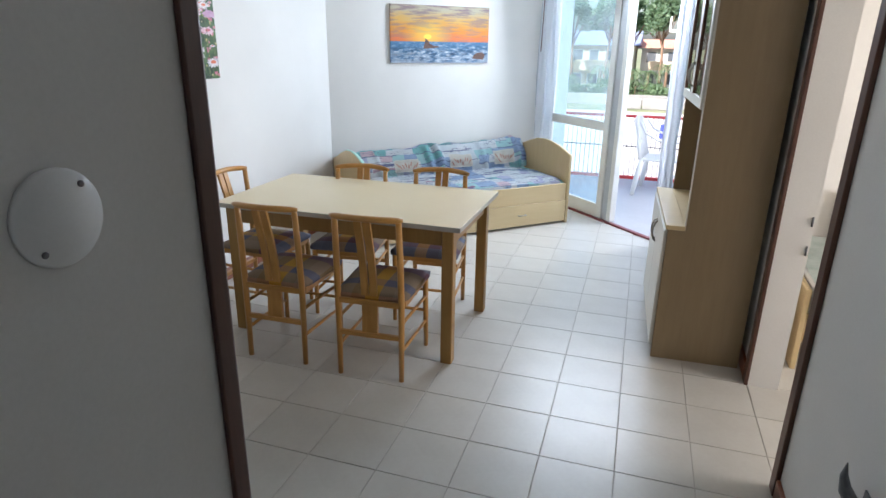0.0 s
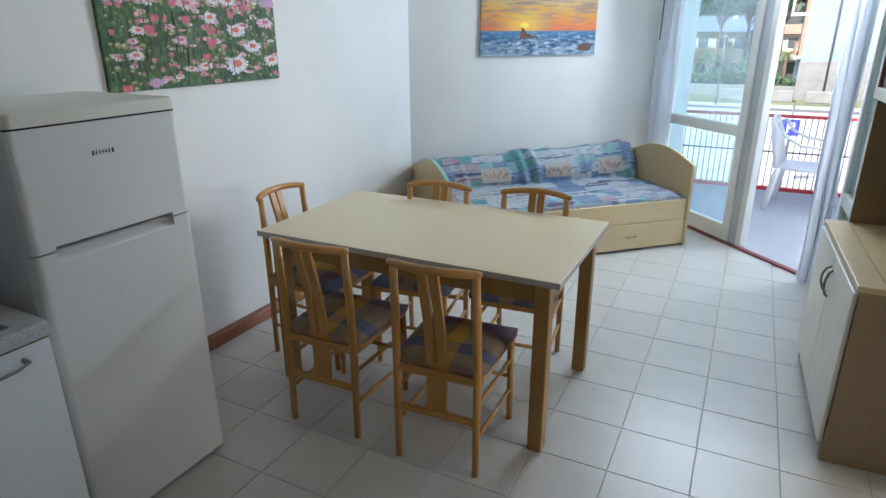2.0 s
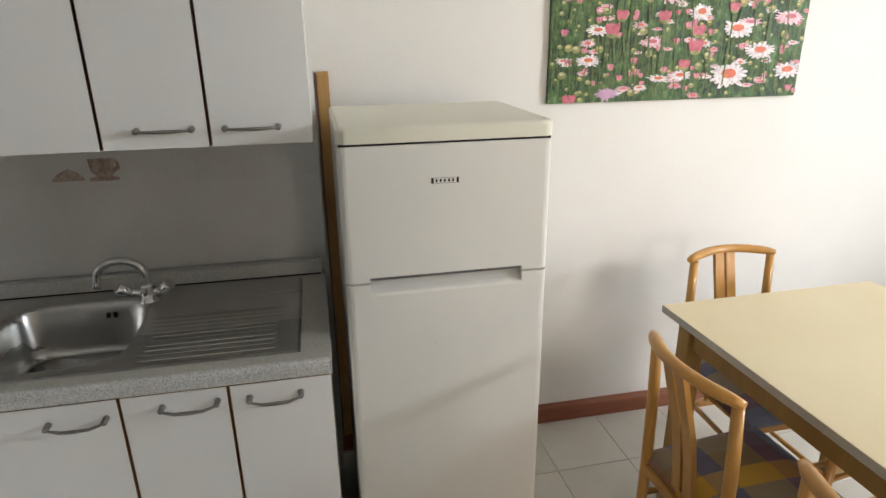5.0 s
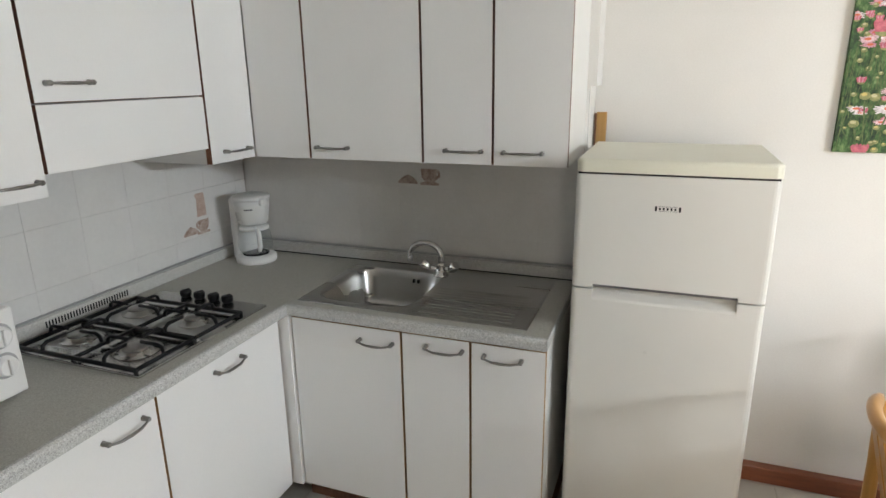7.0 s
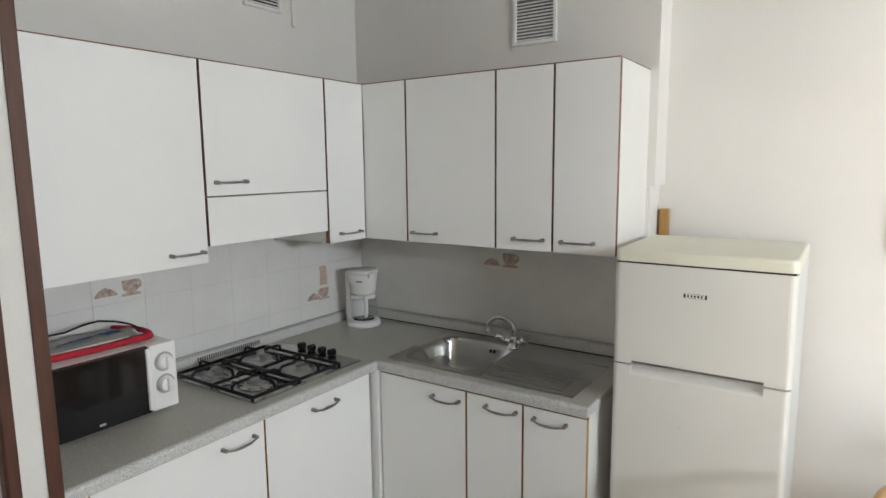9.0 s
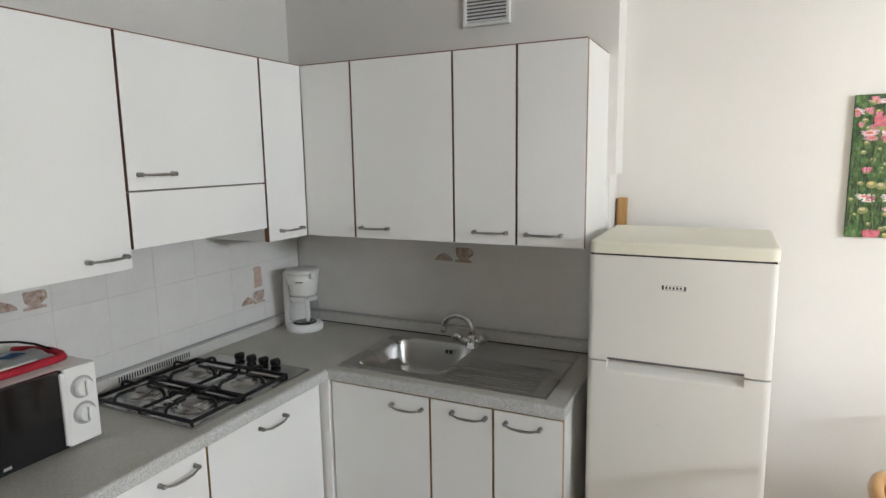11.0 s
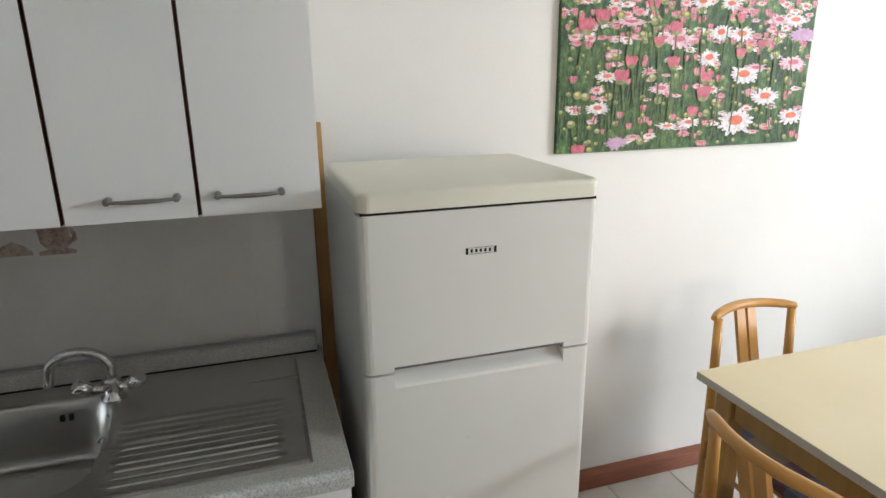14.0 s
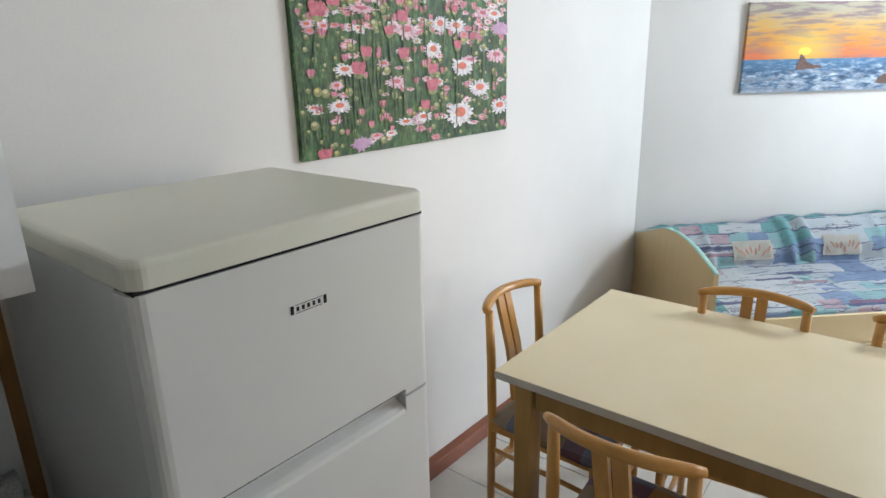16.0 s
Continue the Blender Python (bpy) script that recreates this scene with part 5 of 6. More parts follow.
rows_z = ((0.795, 1.0), (1.0, 1.205), (1.205, 1.41), (1.41, 1.615))
for k in range(10):
    a0 = max(-2.177 + (k - 1) * 0.205 + 0.0, -2.248)
    a1 = min(-2.177 + k * 0.205, -0.287)
    for z0, z1 in rows_z[:3]:
        if a1 - a0 > 0.02:
            kitchen_tile(wall_hob, 'y', a0, a1, z0, z1)
for k in range(8):
    a0, a1 = YH + 0.004 + k * 0.205, min(YH + 0.004 + (k + 1) * 0.205, 1.284)
    for z0, z1 in rows_z:
        kitchen_tile(wall_kitchen, 'x', a0, a1, z0, z1)

cup = [(-0.042, 0.07), (-0.038, 0.03), (-0.022, 0.012), (-0.045, 0.006), (-0.045, -0.004), (0.045, -0.004), (0.045, 0.006), (0.024, 0.012), (0.036, 0.024), (0.052, 0.034), (0.050, 0.056), (0.040, 0.070), (0.036, 0.055), (0.042, 0.048), (0.038, 0.040), (0.034, 0.044), (0.036, 0.07)]
loaf = [(-0.055, 0.0), (0.055, 0.0), (0.052, 0.012), (0.034, 0.030), (0.016, 0.040), (0.004, 0.046), (-0.008, 0.040), (-0.030, 0.030), (-0.050, 0.014)]
potm = [(-0.03, 0.0), (0.03, 0.0), (0.026, 0.04), (0.024, 0.085), (0.034, 0.10), (0.024, 0.108), (-0.024, 0.108), (-0.028, 0.085), (-0.03, 0.04)]


def motif(axis, a, z, shape, mat, flip=1, s=1.0):
    bm = B()
    pts = [(u * flip * s, w * s) for u, w in shape]
    if axis == 'x':
        lo, hi = [bm.verts.new((XK + 0.0004, a + u, z + w)) for u, w in pts], [bm.verts.new((XK + 0.0009, a + u, z + w)) for u, w in pts]
    else:
        lo, hi = [bm.verts.new((a + u, YH + 0.0004, z + w)) for u, w in pts], [bm.verts.new((a + u, YH + 0.0009, z + w)) for u, w in pts]
    bm.faces.new(lo), bm.faces.new(hi[::-1])
    for i in range(len(pts)):
        k = (i + 1) % len(pts)
        bm.faces.new((lo[i], hi[i], hi[k], lo[k]))
    return part("painted_motif", bm, mat, wall_kitchen if axis == 'x' else wall_hob)


motif('x', 0.528, 1.222, loaf, MOTIF, 1, 0.85)
motif('x', 0.630, 1.222, cup, MOTIF, 1, 0.95)
motif('y', -0.795, 1.235, loaf, MOTIF, 1, 0.8)
motif('y', -0.892, 1.228, cup, MOTIF, -1, 0.85)
motif('y', -1.935, 1.088, potm, MOTIF2, 1, 0.95)
motif('y', -1.938, 1.012, cup, MOTIF, 1, 0.85)
motif('y', -1.862, 1.016, loaf, MOTIF, 1, 0.85)

# ---------------------------------------------------------------- pictures on the walls
CANVAS_W, CANVAS_H = 1.050, 0.518


def flat_poly(bm, pts, y, mi):
    f = bm.faces.new([bm.verts.new((u, y, w)) for u, w in pts])
    f.material_index = mi


def clipped(pts):
    """Keeps a drawn shape inside the canvas."""
    return [(min(max(u, 0.001), CANVAS_W - 0.001), min(max(w, 0.001), CANVAS_H - 0.001)) for u, w in pts]


def meadow_background():
    m, nt, bs = nodes_of("meadow_print")
    vec = coords(nt, (1, 1, 0.5))
    a = noise_at(nt, vec, 48, 6, 0.72)
    b = noise_at(nt, coords(nt), 7, 3)
    f = maths(nt, 'ADD', maths(nt, 'MULTIPLY', a, 0.7), maths(nt, 'MULTIPLY', b, 0.35))
    nt.links.new(ramp(nt, f, [(0.42, (0.006, 0.018, 0.007)), (0.49, (0.020, 0.060, 0.018)), (0.56, (0.050, 0.125, 0.032)), (0.66, (0.17, 0.27, 0.10))]), bs.inputs["Base Color"])
    bs.inputs["Roughness"].default_value = 0.6
    bumped(nt, bs, noise_at(nt, coords(nt), 900, 1), 0.1, 0.0005)
    return m


def flower_canvas():
    t = thing("flower_picture", "canvas print of pink and white daisies in a green meadow", "picture", pose(XL + 0.001, 2.129, 1.387, 0, 0, 90))
    part("canvas", box(B(), 0, -0.019, 0, CANVAS_W, 0, CANVAS_H, 0.002), meadow_background(), t)
    inks = [surface("ink_" + n, a, b, 0.6, scale=70, fine=260, bump=0.05) for n, a, b in (
        ("petal_white", (0.42, 0.34, 0.37), (0.84, 0.80, 0.80)), ("petal_rose", (0.40, 0.13, 0.20), (0.70, 0.36, 0.42)), ("bud_red", (0.34, 0.05, 0.09), (0.62, 0.17, 0.21)),
        ("centre_red", (0.55, 0.08, 0.05), (0.68, 0.20, 0.10)), ("bud_green", (0.08, 0.11, 0.03), (0.34, 0.34, 0.14)), ("stem_green", (0.02, 0.06, 0.018), (0.13, 0.18, 0.06)), ("petal_lilac", (0.42, 0.22, 0.38), (0.56, 0.36, 0.50)), ("yellow", (0.55, 0.40, 0.10), (0.62, 0.52, 0.18)), ("bud_pale", (0.34, 0.32, 0.14), (0.58, 0.54, 0.32)), ("petal_blush", (0.46, 0.20, 0.26), (0.80, 0.60, 0.64)))]
    rnd = random.Random(12)
    bm = B()
    layer = [-0.0195]

    def step():
        layer[0] -= 0.0000018
        return layer[0]

    def stem(u, w, r):
        v0, bend = rnd.uniform(0.0, max(w - 0.05, 0.01)), rnd.uniform(-0.03, 0.03)
        y = step()
        flat_poly(bm, clipped([(u - r, w), (u + bend - r, v0), (u + bend + r, v0), (u + r, w)]), y, 5)

    def daisy(u, w, r, tilt, ink, core):
        n = rnd.randint(12, 17)
        a0 = rnd.random()
        base = step()
        for k in range(n):
            a = 2 * math.pi * (k + a0) / n
            rr, wd = r * rnd.uniform(0.72, 1.12), r * 0.135
            d, q = (math.cos(a), math.sin(a)), (-math.sin(a), math.cos(a))
            pts = [(d[0] * rr * f + q[0] * wd * g, (d[1] * rr * f + q[1] * wd * g) * tilt) for f, g in ((0.2, -0.5), (0.65, -1), (0.95, -0.55), (1.0, 0.1), (0.9, 0.7), (0.6, 1), (0.2, 0.5))]
            flat_poly(bm, clipped([(u + x, w + z) for x, z in pts]), base - 0.0000005 * (k % 3), ink)
        flat_poly(bm, clipped([(u + 0.36 * r * math.cos(2 * math.pi * k / 12), w + 0.05 * r + 0.34 * r * tilt * math.sin(2 * math.pi * k / 12)) for k in range(12)]), step(), core)

    def blob(u, w, rx, rz, ink, n=10):
        flat_poly(bm, clipped([(u + rx * math.cos(2 * math.pi * k / n), w + rz * math.sin(2 * math.pi * k / n)) for k in range(n)]), step(), ink)

    def bud(u, w, r, ink):
        blob(u, w - 0.25 * r, r * 0.75, r * 0.55, 4)
        for k, (dx, h) in enumerate(((-0.55, 0.85), (0.55, 0.9), (-0.2, 1.05), (0.25, 1.0))):
            blob(u + dx * r * 0.75, w + 0.3 * r, r * 0.38, r * h * 0.68, ink if k % 3 else 2)

    for _ in range(240):
        stem(rnd.uniform(0, CANVAS_W), rnd.uniform(0.08, 0.5), rnd.uniform(0.0008, 0.0022))

    def square_bud(u, w, r, ink):
        """A closed bloom: a pale cup below, upright petals with a flat, frayed rim."""
        blob(u, w - 0.62 * r, r * 0.72, r * 0.48, 4)
        for k in range(5):
            x0, x1 = u + r * (-0.95 + 0.36 * k), u + r * (-0.48 + 0.36 * k)
            top = w + r * rnd.uniform(0.45, 0.65)
            mid = (x0 + x1) / 2
            flat_poly(bm, clipped([(u + (x0 - u) * 0.72, w - 0.62 * r), (u + (x1 - u) * 0.72, w - 0.66 * r), (x1, w + 0.1 * r), (x1 - 0.04 * r, top - 0.1 * r), (mid, top), (x0, w + 0.2 * r)]), step(), ink if k % 2 else 2)

    def green_bud(u, w, r):
        blob(u, w, r, r * 0.82, 4)
        blob(u - r * 0.15, w + r * 0.3, r * 0.55, r * 0.32, 7 if rnd.random() < 0.35 else 8)

    # far rows: small, pale and crowded
    far = sorted(((rnd.uniform(0.36, CANVAS_H), rnd.uniform(0, CANVAS_W), rnd.random()) for _ in range(260)), reverse=True)
    for w, u, k in far:
        if k < 0.28:
            square_bud(u, w, rnd.uniform(0.010, 0.017), 1)
        elif k < 0.62:
            daisy(u, w, rnd.uniform(0.022, 0.034), rnd.uniform(0.3, 0.55), rnd.choice((0, 1, 0, 9)), 3)
        else:
            green_bud(u, w, rnd.uniform(0.006, 0.011))
    for w, u, k in sorted(((rnd.uniform(0.01, 0.40), rnd.uniform(0, CANVAS_W), rnd.random()) for _ in range(230)), reverse=True):
        if k < 0.6:
            green_bud(u, w, rnd.uniform(0.006, 0.012))
        elif k < 0.8:
            daisy(u, w, rnd.uniform(0.022, 0.036), rnd.uniform(0.25, 0.45), rnd.choice((9, 1, 0)), 3)
        else:
            square_bud(u, w, rnd.uniform(0.011, 0.017), 1)
    for u, w in ((0.05, 0.10), (0.10, 0.19), (0.07, 0.195), (0.39, 0.172), (0.33, 0.032), (0.21, 0.32), (0.22, 0.45), (0.35, 0.435), (0.31, 0.39), (0.54, 0.48), (0.48, 0.455), (0.885, 0.325), (0.88, 0.375), (0.76, 0.345), (0.635, 0.16), (0.60, 0.123), (0.385, 0.50), (0.36, 0.25), (0.19, 0.19), (0.955, 0.235)):
        stem(u, w, 0.0022)
        green_bud(u, w, 0.017)
    for u, w, r, ti in ((0.26, 0.43, 0.072, 0.2), (0.455, 0.375, 0.072, 0.42), (0.40, 0.212, 0.055, 0.38), (0.80, 0.278, 0.055, 0.34), (0.88, 0.445, 0.055, 0.4), (0.97, 0.295, 0.070, 0.4)):
        stem(u, w, 0.0026)
        daisy(u, w, r, ti, 9, 2)
    for u, w, r, ti in ((0.15, 0.15, 0.05, 0.45), (0.18, 0.255, 0.05, 0.4), (0.44, 0.08, 0.055, 0.3), (0.53, 0.09, 0.055, 0.4), (0.59, 0.315, 0.05, 0.65), (0.54, 0.50, 0.05, 0.45), (0.63, 0.40, 0.05, 0.6), (0.66, 0.495, 0.05, 0.45), (0.72, 0.395, 0.06, 0.5), (0.955, 0.445, 0.06, 0.4), (0.75, 0.255, 0.075, 0.5), (0.86, 0.175, 0.075, 0.45), (0.995, 0.10, 0.075, 0.45), (0.737, 0.088, 0.092, 0.58)):
        stem(u, w, 0.0026)
        daisy(u, w, r, ti, 0, 3)
    for u, w, r in ((0.15, 0.455, 0.032), (0.235, 0.262, 0.032), (0.345, 0.495, 0.026), (0.335, 0.525, 0.024), (0.585, 0.255, 0.029), (0.58, 0.200, 0.034), (0.71, 0.455, 0.021), (0.815, 0.365, 0.021), (0.44, 0.42, 0.028), (0.375, 0.375, 0.024), (0.44, 0.305, 0.028), (0.09, 0.425, 0.034), (0.725, 0.335, 0.024), (0.54, 0.135, 0.026), (0.27, 0.31, 0.026), (0.08, 0.015, 0.03)):
        stem(u, w, 0.0036)
        square_bud(u, w, r, 2)
    daisy(0.23, 0.030, 0.048, 0.55, 6, 6)
    daisy(1.00, 0.395, 0.068, 0.42, 6, 6)
    part("print", bm, inks, t, "printed flowers")
    return t


flower_canvas()


def sunset_print():
    m, nt, bs = nodes_of("sunset_print")
    vec = coords(nt)
    sep = nt.nodes.new("ShaderNodeSeparateXYZ")
    nt.links.new(vec, sep.inputs[0])
    zz = maths(nt, 'DIVIDE', sep.outputs[2], 0.51)
    cloud = noise_at(nt, coords(nt, (2.2, 1, 11)), 3.0, 5, 0.6)
    fz = maths(nt, 'ADD', zz, maths(nt, 'MULTIPLY', maths(nt, 'SUBTRACT', cloud, 0.5), 0.28))
    skyc = ramp(nt, fz, [(0.36, (0.66, 0.16, 0.06)), (0.45, (0.74, 0.19, 0.03)), (0.58, (0.66, 0.27, 0.03)), (0.74, (0.62, 0.35, 0.08)), (0.92, (0.42, 0.37, 0.26))])
    band = ramp(nt, noise_at(nt, coords(nt, (1.2, 1, 9)), 4.0, 4), [(0.46, (0, 0, 0)), (0.58, (1, 1, 1))])
    skyc = mixed(nt, maths(nt, 'MULTIPLY', band, maths(nt, 'MULTIPLY', zz, 0.95)), skyc, (0.22, 0.15, 0.17))
    # glow round the sun
    vd = nt.nodes.new("ShaderNodeVectorMath")
    vd.operation = 'DISTANCE'
    mp = coords(nt, (0.75, 0, 1.35))
    nt.links.new(mp, vd.inputs[0])
    vd.inputs[1].default_value = (0.375 * 0.75, 0, 0.235 * 1.35)
    glowf = ramp(nt, vd.outputs["Value"], [(0.0, (1, 1, 1)), (0.024, (1, 1, 1)), (0.034, (0.5, 0.5, 0.5)), (0.20, (0, 0, 0))])
    skyc = mixed(nt, glowf, skyc, (1.0, 0.74, 0.10))
    seaf = noise_at(nt, coords(nt, (1, 1, 3.4)), 17, 6, 0.65)
    sea = ramp(nt, seaf, [(0.40, (0.018, 0.055, 0.11)), (0.51, (0.06, 0.15, 0.27)), (0.59, (0.24, 0.33, 0.44)), (0.68, (0.66, 0.69, 0.74))])
    far = ramp(nt, zz, [(0.20, (0, 0, 0)), (0.36, (1, 1, 1))])
    sea = mixed(nt, maths(nt, 'MULTIPLY', far, 0.75), sea, (0.07, 0.20, 0.36))
    foam = ramp(nt, maths(nt, 'ADD', noise_at(nt, coords(nt, (1, 1, 2.6)), 12, 5, 0.6), maths(nt, 'MULTIPLY', zz, -0.75)), [(0.34, (0, 0, 0)), (0.50, (1, 1, 1))])
    sea = mixed(nt, maths(nt, 'MULTIPLY', foam, 0.45), sea, (0.52, 0.57, 0.64))
    hor = maths(nt, 'GREATER_THAN', zz, 0.375)
    nt.links.new(mixed(nt, hor, sea, skyc), bs.inputs["Base Color"])
    bs.inputs["Roughness"].default_value = 0.6
    return m


sunset = thing("sunset_picture", "canvas print of an orange sunset over a rough blue sea", "picture", SOFAWALL @ pose(0.585, -0.001, 1.447))
part("canvas", box(B(), 0, -0.022, 0, 1.035, 0, 0.511, 0.002), sunset_print(), sunset)
ROCK = surface("ink_dark_rock", (0.07, 0.035, 0.03), (0.16, 0.085, 0.06), 0.6, scale=60, fine=200)
bm = B()
flat_poly(bm, [(0.33, 0.128), (0.42, 0.132), (0.50, 0.140), (0.485, 0.152), (0.44, 0.156), (0.40, 0.172), (0.375, 0.205), (0.352, 0.222), (0.345, 0.18), (0.336, 0.15)], -0.0235, 0)
part("printed_rock", bm, ROCK, sunset, "dark printed rock")
bm = B()
flat_poly(bm, [(0.86, 0.04), (0.98, 0.03), (1.0, 0.075), (0.97, 0.10), (0.91, 0.095), (0.87, 0.07)], -0.0235, 0)
part("printed_rock", bm, ROCK, sunset, "dark printed rock")

# round junction box cover in the corridor
jb = thing("junction_cover", "round white plastic junction box cover with two screws", "wall cover", pose(-0.19, 0.131, 1.463, 0, 90, 0))
part("cover", lathe(B(), [(0.050, 0), (0.050, 0.004), (0.047, 0.007), (0.004, 0.009)], 36), WHITEPLASTIC, jb)
for s in (-1, 1):
    part("screw", lathe(B(), [(0.0035, 0.0065), (0.0035, 0.009), (0.001, 0.0093)], 10, (s * 0.030, -s * 0.026, 0)), IRON, jb, "small dark screw")

# dark curved fin on the corridor wall, kind unknown, shaped as a hook
hook = thing("wall_hook", "dark grey curved fin of unknown kind on the corridor wall", "hook", pose(XR, 1.215, 0.56))
part("back_plate", box(B(), -0.006, -0.020, -0.045, 0.0, 0.020, 0.020, 0.002), IRON, hook)
part("curved_arm", tube(B(), [(-0.004, 0.0, -0.03), (-0.030, 0.006, -0.02), (-0.050, 0.016, 0.012), (-0.056, 0.026, 0.046), (-0.052, 0.034, 0.078)], [0.026, 0.036, 0.032, 0.020, 0.003], 12, 0.45), IRON, hook)

# ---------------------------------------------------------------- outdoors
GZ = -3.0
ASPHALT = surface("pale_worn_paving", (0.42, 0.41, 0.395), (0.52, 0.505, 0.485), 0.9, scale=0.25, fine=14, bump=0.3)
GRASS = surface("dry_grass_ground", (0.10, 0.13, 0.06), (0.20, 0.20, 0.11), 0.95, scale=0.3, fine=10, bump=0.5)
CONCRETE = surface("weathered_concrete", (0.20, 0.195, 0.185), (0.29, 0.28, 0.265), 0.9, scale=1.2, fine=25, bump=0.3)
STUCCO = surface("white_stucco", (0.66, 0.65, 0.62), (0.76, 0.75, 0.72), 0.85, scale=0.6, fine=30, bump=0.2)
BROWNSTUCCO = surface("ochre_stucco", (0.55, 0.44, 0.31), (0.66, 0.55, 0.41), 0.85, scale=0.6, fine=30, bump=0.2)
SLATE = surface("blue_grey_roof", (0.15, 0.18, 0.29), (0.23, 0.26, 0.38), 0.7, scale=2, fine=20, bump=0.3)
TERRACOTTA = surface("terracotta_roof", (0.46, 0.20, 0.13), (0.58, 0.29, 0.20), 0.8, scale=2, fine=16, bump=0.4)
# base tone lifted to put a hazy sky reflection into the panes
DARKGLASS = surface("sky_hazed_window_glass", (0.09, 0.10, 0.115), (0.14, 0.15, 0.165), 0.15, scale=1, fine=20, bump=0.0)
BARK = surface("pine_bark", (0.16, 0.10, 0.065), (0.28, 0.18, 0.12), 0.95, scale=3, fine=20, bump=0.6)


def foliage(name, c1, c2):
    """Leaves that reflect and also pass some of the sun."""
    m, nt, bs = nodes_of(name)
    gi = nt.nodes.new("ShaderNodeNewGeometry")
    col = ramp(nt, gi.outputs["Random Per Island"], [(0.0, c1), (1.0, c2)])
    nt.links.new(col, bs.inputs["Base Color"])
    bs.inputs["Roughness"].default_value = 0.6
    tl = nt.nodes.new("ShaderNodeBsdfTranslucent")
    nt.links.new(mixed(nt, 0.4, col, (0.30, 0.42, 0.16)), tl.inputs[0])
    mx = nt.nodes.new("ShaderNodeMixShader")
    mx.inputs[0].default_value = 0.45
    nt.links.new(bs.outputs[0], mx.inputs[1])
    nt.links.new(tl.outputs[0], mx.inputs[2])
    nt.links.new(mx.outputs[0], nt.nodes["Material Output"].inputs[0])
    return m


# lightened leaf tones carry the distance haze in their colour
PINE = foliage("hazed_pine_needles", (0.115, 0.195, 0.125), (0.22, 0.31, 0.185))
LEAVES = foliage("hazed_garden_leaves", (0.10, 0.175, 0.10), (0.20, 0.28, 0.15))

bm = B()
box(bm, -500, 8.2, GZ - 0.4, 500, 900, GZ)
box(bm, -500, -500, GZ - 0.4, 500, 8.2, GZ)
solid("ground", bm, GRASS, "dry grassy ground around the buildings", "ground", kind="structure")
solid("road", box(B(), -80, 9, GZ - 0.2, 80, 47, GZ + 0.004), ASPHALT, "pale sunlit parking area and road", "road", kind="structure")
kerb = solid("kerb", box(B(), -80, 43.4, GZ, 80, 43.7, GZ + 0.16, 0.03), IRON, "dark low kerb rail along the parking area", "kerb", kind="structure")
solid("garden_wall", box(B(), -60, 52.0, GZ, 60, 52.3, GZ + 0.85, 0.03), CONCRETE, "low weathered garden wall along the road", "wall", kind="structure")


def leaf_cloud(bm, lobes, n, size, rnd):
    for cx, cy, cz, rx, ry, rz in lobes:
        for _ in range(n):
            d = Vector((rnd.gauss(0, 1), rnd.gauss(0, 1), rnd.gauss(0, 1))).normalized() * (rnd.random() ** 0.4)
            p = Vector((cx + d.x * rx, cy + d.y * ry, cz + d.z * rz))
            s = size * rnd.uniform(0.6, 1.4)
            a, b = Vector((rnd.gauss(0, 1), rnd.gauss(0, 1), rnd.gauss(0, 0.6))).normalized() * s, Vector((rnd.gauss(0, 1), rnd.gauss(0, 1), rnd.gauss(0, 1))).normalized() * s * 0.6
            bm.faces.new([bm.verts.new(q) for q in (p - a, p + b, p + a, p - b)])
    return bm


def pine(x, y, h, w, seed, name="pine_tree", label="umbrella pine with bare trunk and flat wide crown"):
    rnd = random.Random(seed)
    t = thing(name, label, "tree", pose(x, y, GZ), group="pines across the road")
    lean = rnd.uniform(-0.3, 0.3)
    part("trunk", tube(B(), [(0, 0, 0), (lean * 0.3, 0.05, h * 0.3), (lean * 0.8, 0, h * 0.55), (lean, 0, h * 0.8)], [0.17, 0.13, 0.10, 0.06], 8), BARK, t)
    lobes = []
    for k in range(9):
        a = 2 * math.pi * k / 9 + rnd.random()
        r = w * rnd.uniform(0.28, 0.72)
        e = Vector((lean + r * math.cos(a), r * math.sin(a), h * rnd.uniform(0.68, 0.90)))
        part("limb", tube(B(), [(lean * 0.8, 0, h * rnd.uniform(0.46, 0.58)), ((lean * 0.8 + e.x) / 2, e.y / 2, h * 0.64), e], [0.055, 0.04, 0.02], 6), BARK, t)
        lobes.append((e.x, e.y, e.z, w * rnd.uniform(0.24, 0.38), w * rnd.uniform(0.24, 0.38), h * rnd.uniform(0.07, 0.12)))
    lobes.append((lean, 0, h * 0.9, w * 0.5, w * 0.5, h * 0.08))
    part("crown", leaf_cloud(B(), lobes, 330, 0.17, rnd), PINE, t)
    return t


def shrub(x, y, w, h, seed):
    rnd = random.Random(seed)
    t = thing("shrub", "rounded green garden shrub behind the low wall", "shrub", pose(x, y, GZ), group="shrubs across the road")
    part("stem", tube(B(), [(0, 0, 0), (0.05, 0, h * 0.5)], [0.06, 0.03], 6), BARK, t)
    lobes = [(rnd.uniform(-0.5, 0.5) * w, rnd.uniform(-0.4, 0.4), h * rnd.uniform(0.35, 0.75), w * rnd.uniform(0.25, 0.4), 0.5, h * rnd.uniform(0.2, 0.32)) for _ in range(7)]
    part("crown", leaf_cloud(B(), lobes, 200, 0.12, rnd), LEAVES, t)
    return t


